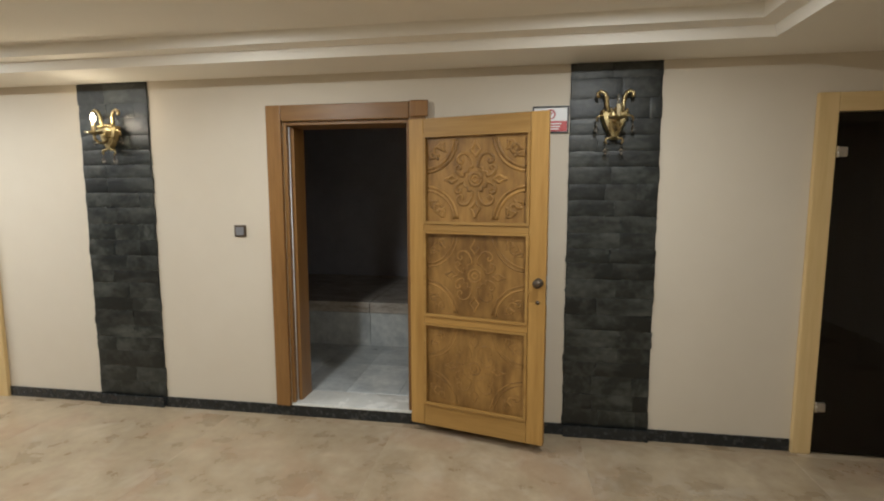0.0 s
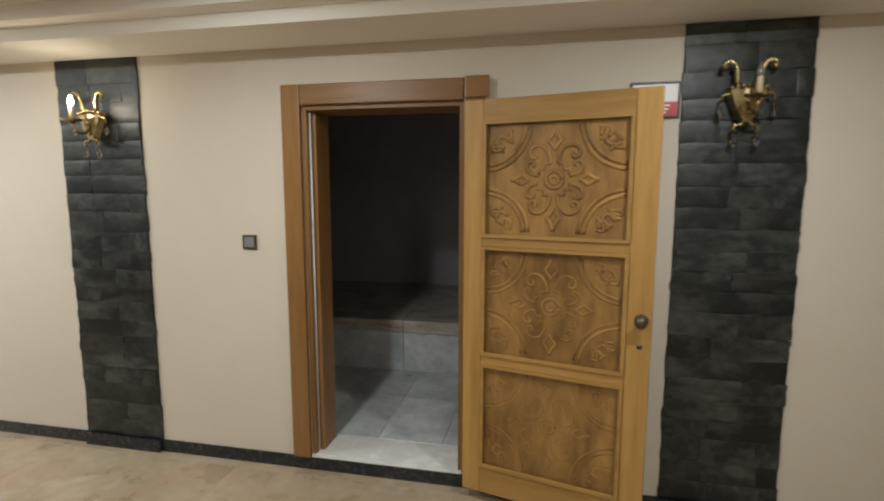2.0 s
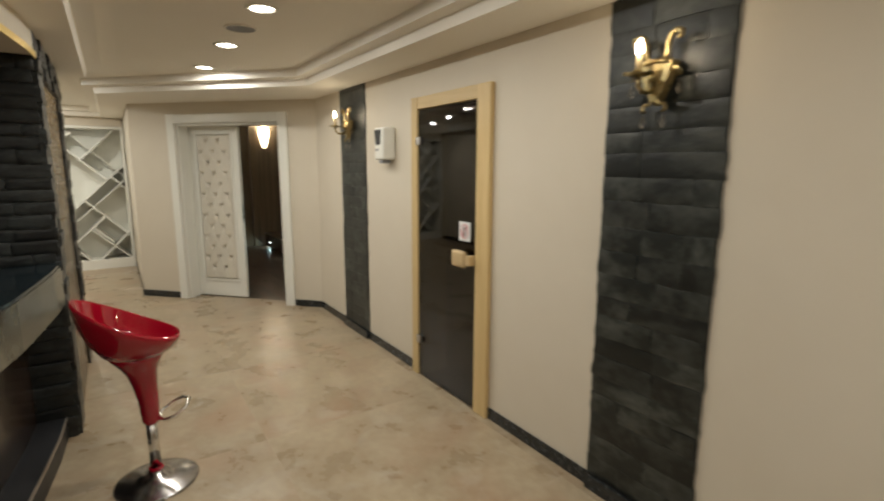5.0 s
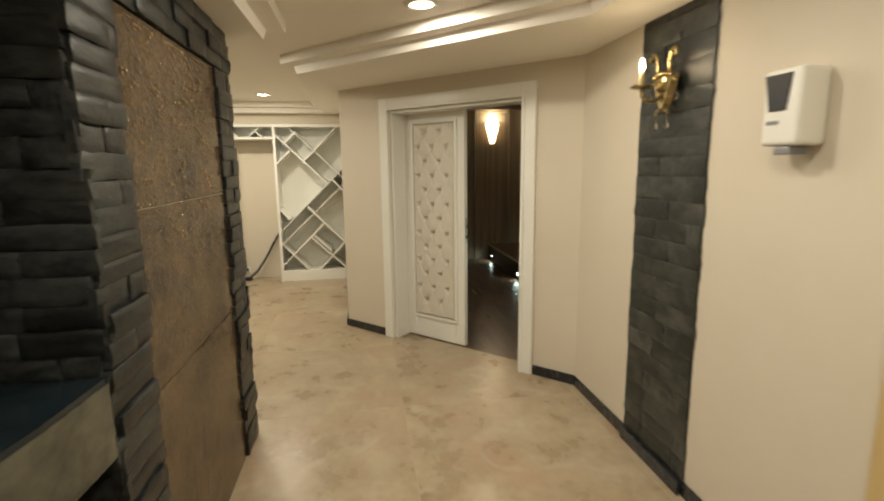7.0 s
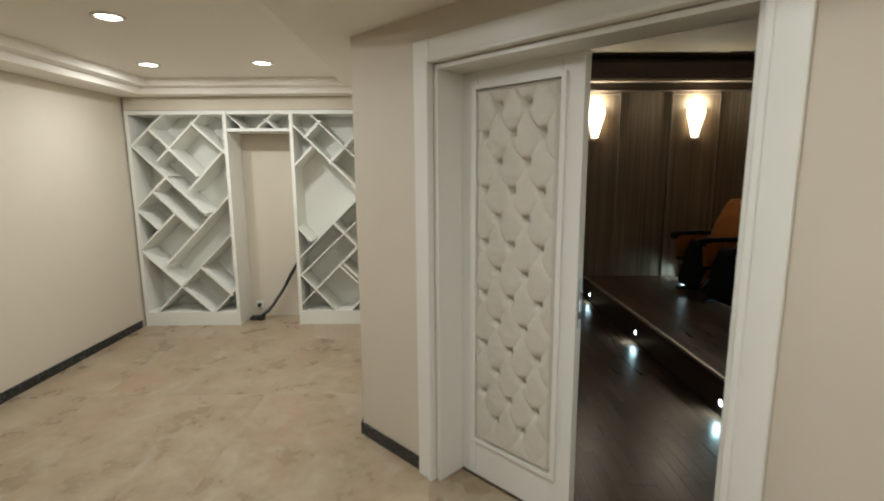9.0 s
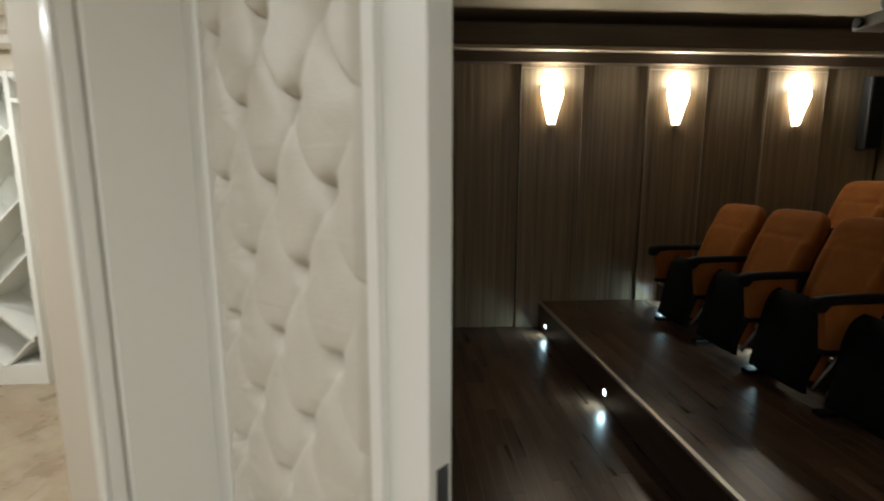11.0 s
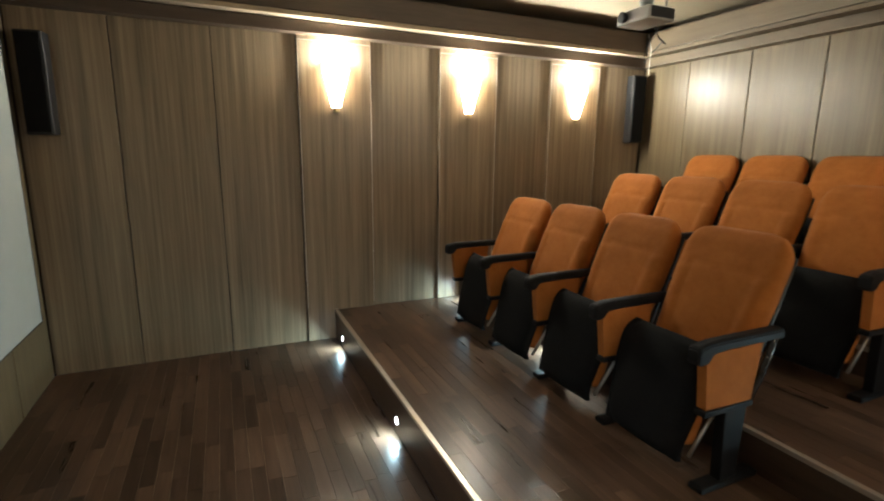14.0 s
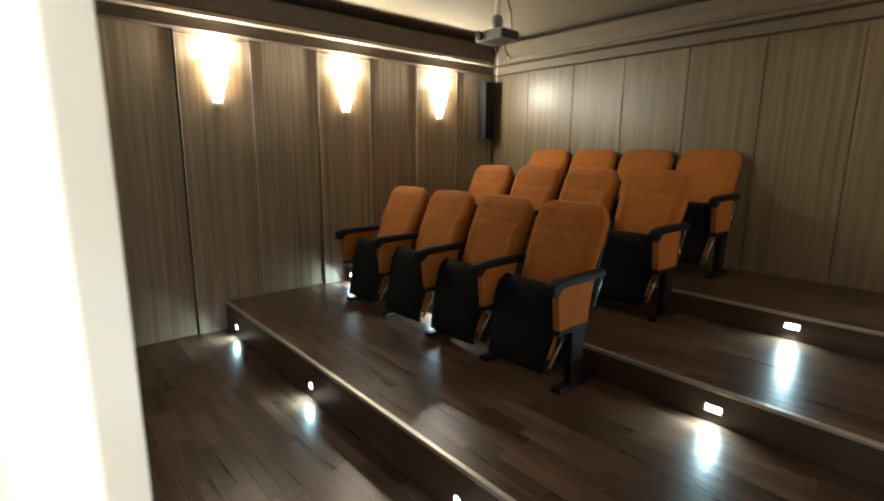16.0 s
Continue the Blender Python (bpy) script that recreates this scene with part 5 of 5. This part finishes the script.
def rounded_slab(w, h, t, r, belly=0.02, nx=30, nz=44):
    """An upholstered pad: x width, z height, face to -y, with round corners."""
    bm = bmesh.new()
    faces = []
    for side in (-1, 1):
        g = []
        for k in range(nz + 1):
            row = []
            v = k / nz
            for i in range(nx + 1):
                u = i / nx * 2 - 1
                z = v * h
                top = max(0.0, z - (h - r))
                half = w / 2 - (r - math.sqrt(max(r * r - top * top, 0)))
                half *= 0.90 + 0.10 * min(1, v * 1.6)
                x = u * half
                e = min(1 - abs(u), v * 1.5 + 0.15, (1 - v) * 1.4)
                bulge = min(1, max(e, 0) / 0.16) ** 0.5
                y = side * (t / 2) * bulge
                if side < 0:
                    y -= belly * math.sin(math.pi * min(1, v * 1.15)) * (1 - u * u)
                    y += 0.006 * math.exp(-((v - 0.72 - 0.06 * u * u) / 0.016) ** 2) * (1 if abs(u) < 0.62 else 0)
                    y += 0.006 * math.exp(-((abs(u) - 0.60) / 0.035) ** 2) * (1 if v < 0.74 else 0)
                    y -= 0.012 * math.exp(-((abs(u) - 0.72) / 0.16) ** 2) * (1 if v < 0.7 else 0)
                row.append(bm.verts.new((x, y, z)))
            g.append(row)
        for k in range(nz):
            for i in range(nx):
                q = (g[k][i], g[k][i + 1], g[k + 1][i + 1], g[k + 1][i])
                bm.faces.new(q if side < 0 else q[::-1]).smooth = True
        faces.append(g)
    bmesh.ops.remove_doubles(bm, verts=list(bm.verts), dist=0.002)
    bd = [e for e in bm.edges if len(e.link_faces) == 1]
    if bd:
        bmesh.ops.holes_fill(bm, edges=bd)
    bmesh.ops.recalc_face_normals(bm, faces=list(bm.faces))
    return bm


PITCH = 0.566


def side_frame(c, x):
    """Post, foot, armrest, its stay and padded side panel at x."""
    bm = box(x - 0.034, x + 0.034, -0.125, 0.215, 0.0, 0.030, 0.012)
    for v in bm.verts:
        if v.co.z > 0.02:
            v.co.z += 0.022 * max(0.0, 1 - abs(v.co.y - 0.05) / 0.12)
    part("foot", bm, BLACK_METAL, c)
    bm = box(x - 0.024, x + 0.024, -0.03, 0.10, 0.03, 0.35, 0.006)
    for v in bm.verts:
        v.co.y = 0.035 + (v.co.y - 0.035) * (0.72 + 0.8 * max(0.0, v.co.z - 0.03))
    part("post", bm, BLACK_METAL, c)
    sp = part("side_panel", prism([(-0.142, 0.372), (0.120, 0.368), (0.150, 0.612), (-0.172, 0.606)], -0.021, 0.021), FABRIC, c, "orange velvet side panel")
    sp.matrix_basis = Matrix(((0, 0, 1, x), (1, 0, 0, 0), (0, 1, 0, 0), (0, 0, 0, 1)))
    part("side_rail", box(x - 0.026, x + 0.026, -0.150, 0.128, 0.342, 0.367, 0.004), BLACK_METAL, c)
    part("arm_stay", tube([(x, 0.262, 0.628), (x, 0.245, 0.58), (x, 0.190, 0.44), (x, 0.140, 0.355)], 0.015, 8), ARM_GLOSS, c, "glossy black stay behind the side panel")
    part("armrest", armrest_mesh(x), ARM, c, "black plastic armrest")


def seat_shell_mesh():
    """The bowed black underside of a tipped up seat, narrower towards its hinge."""
    bm = bmesh.new()
    n, k = 12, 14
    g = {}
    for side, dy in ((0, -0.028), (1, 0.0)):
        for j in range(k + 1):
            v = j / k
            w = (0.208 + 0.042 * min(1, v * 1.6)) * math.sqrt(1 - (0.62 * max(0.0, v - 0.80) / 0.20) ** 2)
            for i in range(n + 1):
                u = i / n * 2 - 1
                edge = 0.03 * (abs(u) ** 6 + max(0, abs(v - 0.5) * 2) ** 8)
                g[side, j, i] = bm.verts.new((u * w, dy - 0.02 * (1 - u * u) * (1 - side) + (edge if side == 0 else 0), -0.02 + 0.505 * v))
    for j in range(k):
        for i in range(n):
            bm.faces.new((g[0, j, i], g[0, j, i + 1], g[0, j + 1, i + 1], g[0, j + 1, i])).smooth = True
            bm.faces.new((g[1, j, i], g[1, j + 1, i], g[1, j + 1, i + 1], g[1, j, i + 1]))
    for i in range(n):
        bm.faces.new((g[0, 0, i], g[1, 0, i], g[1, 0, i + 1], g[0, 0, i + 1]))
        bm.faces.new((g[0, k, i], g[0, k, i + 1], g[1, k, i + 1], g[1, k, i]))
    for j in range(k):
        bm.faces.new((g[0, j, 0], g[0, j + 1, 0], g[1, j + 1, 0], g[1, j, 0]))
        bm.faces.new((g[0, j, n], g[1, j, n], g[1, j + 1, n], g[0, j + 1, n]))
    return bm


def armrest_mesh(x):
    """A black arm that rises to the back and is thicker at its front."""
    bm = bmesh.new()
    prof = [(-0.222, 0.580, 0.632), (-0.210, 0.568, 0.644), (-0.165, 0.572, 0.654), (-0.140, 0.606, 0.657), (-0.05, 0.614, 0.658), (0.10, 0.615, 0.659), (0.272, 0.615, 0.658)]
    rows = [[bm.verts.new((x + a * 0.029 * (0.9 if k == 0 else 1), y, z)) for a, z in ((-1, lo), (1, lo), (1, hi - 0.010), (0.6, hi), (-0.6, hi), (-1, hi - 0.010))] for k, (y, lo, hi) in enumerate(prof)]
    for a, b in zip(rows, rows[1:]):
        for i in range(6):
            bm.faces.new((a[i], b[i], b[(i + 1) % 6], a[(i + 1) % 6]))
    bm.faces.new(rows[0])
    bm.faces.new(rows[-1][::-1])
    bmesh.ops.recalc_face_normals(bm, faces=list(bm.faces))
    bmesh.ops.bevel(bm, geom=[e for e in bm.edges if not e.is_manifold or e.calc_face_angle(0) > 0.6], offset=0.005, segments=2, affect="EDGES")
    return bm


def cinema_chair(m, first=False):
    c = thing("cinema_chair", m, "orange velvet cinema chair with tipped up seat and black armrests", "cinema chair", "cinema chairs in three rows")
    bk = part("backrest", rounded_slab(0.525, 0.735, 0.085, 0.13), FABRIC, c, "orange velvet backrest")
    bk.matrix_basis = pose(0, 0.115, 0.335, -22)
    sh = part("back_shell", box(-0.240, 0.240, 0.044, 0.062, 0.02, 0.655, 0.006), BLACK, c, "black backrest shell")
    sh.matrix_basis = pose(0, 0.115, 0.335, -22)
    st = part("seat", box(-0.222, 0.222, 0.004, 0.085, 0.02, 0.385, 0.03, 3), FABRIC, c, "orange velvet seat cushion")
    st.matrix_basis = pose(0, -0.145, 0.15, -15)
    un = part("seat_shell", seat_shell_mesh(), VINYL, c, "black underside of the tipped up seat")
    un.matrix_basis = pose(0, -0.150, 0.115, -15)
    for g in (-1, 1):
        part("seat_hinge", tube([(g * 0.238, -0.125, 0.13), (g * 0.244, -0.04, 0.26), (g * 0.248, 0.03, 0.36)], 0.009, 6), BRUSHED, c, "grey steel seat hinge")
    side_frame(c, PITCH / 2)
    if first:
        side_frame(c, -PITCH / 2)
    return c


ROWS_Y = ((5.30, Z1), (6.366, Z2), (7.27, Z3))
X_LAST = -8.493 - PITCH / 2
proto = cinema_chair(pose(X_LAST, ROWS_Y[0][0], ROWS_Y[0][1]))
for r, (y, z) in enumerate(ROWS_Y):
    for k in range(4):
        if r == 0 and k == 0:
            continue
        if k == 3:
            cinema_chair(pose(X_LAST - k * PITCH, y, z), True)
        else:
            copy_thing(proto, pose(X_LAST - k * PITCH, y, z))

# ---- floor tiles and boards ----
JX, JY, TS = -0.345, 2.43, 1.2
floor = structure("floor", box(XW - 0.5, XE, YS, WALL_A, -0.1, -0.0008), GROUT, "large polished beige travertine tile floor", category="floor")


def piece_mesh(name, w, d, h, mat, bev=0.002):
    bm = box(-w / 2, w / 2, -d / 2, d / 2, -h, 0)
    bmesh.ops.bevel(bm, geom=[e for e in bm.edges if all(v.co.z > -1e-6 for v in e.verts)], offset=bev, segments=1, affect="EDGES")
    me = bpy.data.meshes.new(name)
    bm.to_mesh(me)
    bm.free()
    me.materials.append(mat)
    return me


TILE_ME = piece_mesh("tile", TS - 0.0025, TS - 0.0025, 0.008, TILE, 0.0008)


def inside_slant(x, y):
    """True behind the slanted wall's face."""
    return (Vector((x, y, 0)) - MID).dot(NRM) < -0.02


i0, i1 = math.floor((-10.9 - JX) / TS), math.ceil((XE - JX) / TS)
for i in range(i0, i1):
    for j in range(-4, 2):
        xa, ya = JX + i * TS, JY + j * TS
        xb, yb = xa + TS, ya + TS
        # cut the tiles at the walls
        xa2, xb2, ya2, yb2 = max(xa, -10.72), min(xb, XE), max(ya, YS), min(yb, WALL_A)
        if xb2 - xa2 < 0.02 or yb2 - ya2 < 0.02:
            continue
        cs = [(xa2, ya2), (xb2, ya2), (xb2, yb2), (xa2, yb2)]
        if all(inside_slant(*c) for c in cs) or (xb2 < -8.2 and ya2 > 2.01):
            continue
        if abs(xb2 - xa2 - TS) < 1e-6 and abs(yb2 - ya2 - TS) < 1e-6 and not any(inside_slant(*c) for c in cs):
            ob = new("tile", TILE_ME)
            ob.matrix_basis = pose((xa + xb) / 2, (ya + yb) / 2, 0)
            ob.parent = floor
        else:
            poly = cs
            if xb2 < -8.1:
                poly = [(x, min(y, 2.02)) for x, y in cs]
            else:
                out = []
                for k in range(4):
                    p, q = Vector((*cs[k], 0)), Vector((*cs[(k + 1) % 4], 0))
                    dp, dq = (p - MID).dot(NRM) + 0.16, (q - MID).dot(NRM) + 0.16
                    if dp >= 0:
                        out.append((p.x, p.y))
                    if dp * dq < 0:
                        r = p + (q - p) * (dp / (dp - dq))
                        out.append((r.x, r.y))
                poly = out
            if len(poly) < 3:
                continue
            cx, cy = sum(p[0] for p in poly) / len(poly), sum(p[1] for p in poly) / len(poly)
            poly = [(p[0] - cx + (0.0015 if p[0] < cx else -0.0015), p[1] - cy + (0.0015 if p[1] < cy else -0.0015)) for p in poly]
            ob = part("tile", prism(poly, -0.008, 0), TILE, floor, m=pose(cx, cy, 0))

# marble slabs in the bath
slab = piece_mesh("marble_tile", 0.397, 0.597, 0.02, MARBLE)
fs = bpy.data.objects["floor_steam"]
for i in range(-7, 3):
    for j in range(2):
        ob = new("marble_tile", slab)
        ob.parent = fs
        ob.matrix_basis = pose(-0.2 + i * 0.4, 4.24 + j * 0.6, 0.092)

# laminate boards, along x
BW, BL = 0.072, 0.42
BOARD_ME = piece_mesh("board", BL - 0.0010, BW - 0.0008, 0.006, LAMINATE, 0.0002)
rng2 = random.Random(11)


def boards(parent_name, x0, x1, y0, y1, z, limit=None):
    """Loose laid boards as pieces near the walk, the far ones joined."""
    parent = bpy.data.objects[parent_name]
    rest = bmesh.new()
    n = max(1, round((y1 - y0) / BW))
    bw = (y1 - y0) / n
    for j in range(n):
        x = x0 - rng2.uniform(0, BL)
        while x < x1:
            a, b = max(x, x0), min(x + BL, x1)
            yc = y0 + bw * (j + 0.5)
            if b - a > 0.03:
                cs = [(a, yc - bw / 2), (b, yc - bw / 2), (b, yc + bw / 2), (a, yc + bw / 2)]
                ok = [limit is None or limit(*c) for c in cs]
                if any(ok) and not all(ok):
                    out = []
                    for k in range(4):
                        p, q = Vector((*cs[k], 0)), Vector((*cs[(k + 1) % 4], 0))
                        dp, dq = -0.162 - (p - MID).dot(NRM), -0.162 - (q - MID).dot(NRM)
                        if dp >= 0:
                            out.append((p.x, p.y))
                        if dp * dq < 0:
                            r = p + (q - p) * (dp / (dp - dq))
                            out.append((r.x, r.y))
                    if len(out) > 2:
                        part("board", prism([(u - a, v - yc) for u, v in out], -0.006, 0), LAMINATE, parent, m=pose(a, yc, z))
                elif all(ok):
                    ob = new("board", BOARD_ME)
                    ob.parent = parent
                    ob.matrix_basis = Matrix.LocRotScale(((a + b) / 2, yc, z), None, ((b - a) / BL, bw / BW, 1))
            x += BL


def wood_zone(x, y):
    return (Vector((x, y, 0)) - MID).dot(NRM) < -0.162


boards("floor_cinema", TX, TXE, 2.30, P1 - 0.002, 0.0, wood_zone)
boards("platform_one", TX + 0.01, TXE - 0.01, P1 + 0.024, P2 - 0.002, Z1)
boards("platform_two", TX + 0.01, TXE - 0.01, P2 + 0.024, P3 - 0.002, Z2)
boards("platform_three", TX + 0.01, TXE - 0.01, P3 + 0.024, TY1 - 0.002, Z3)
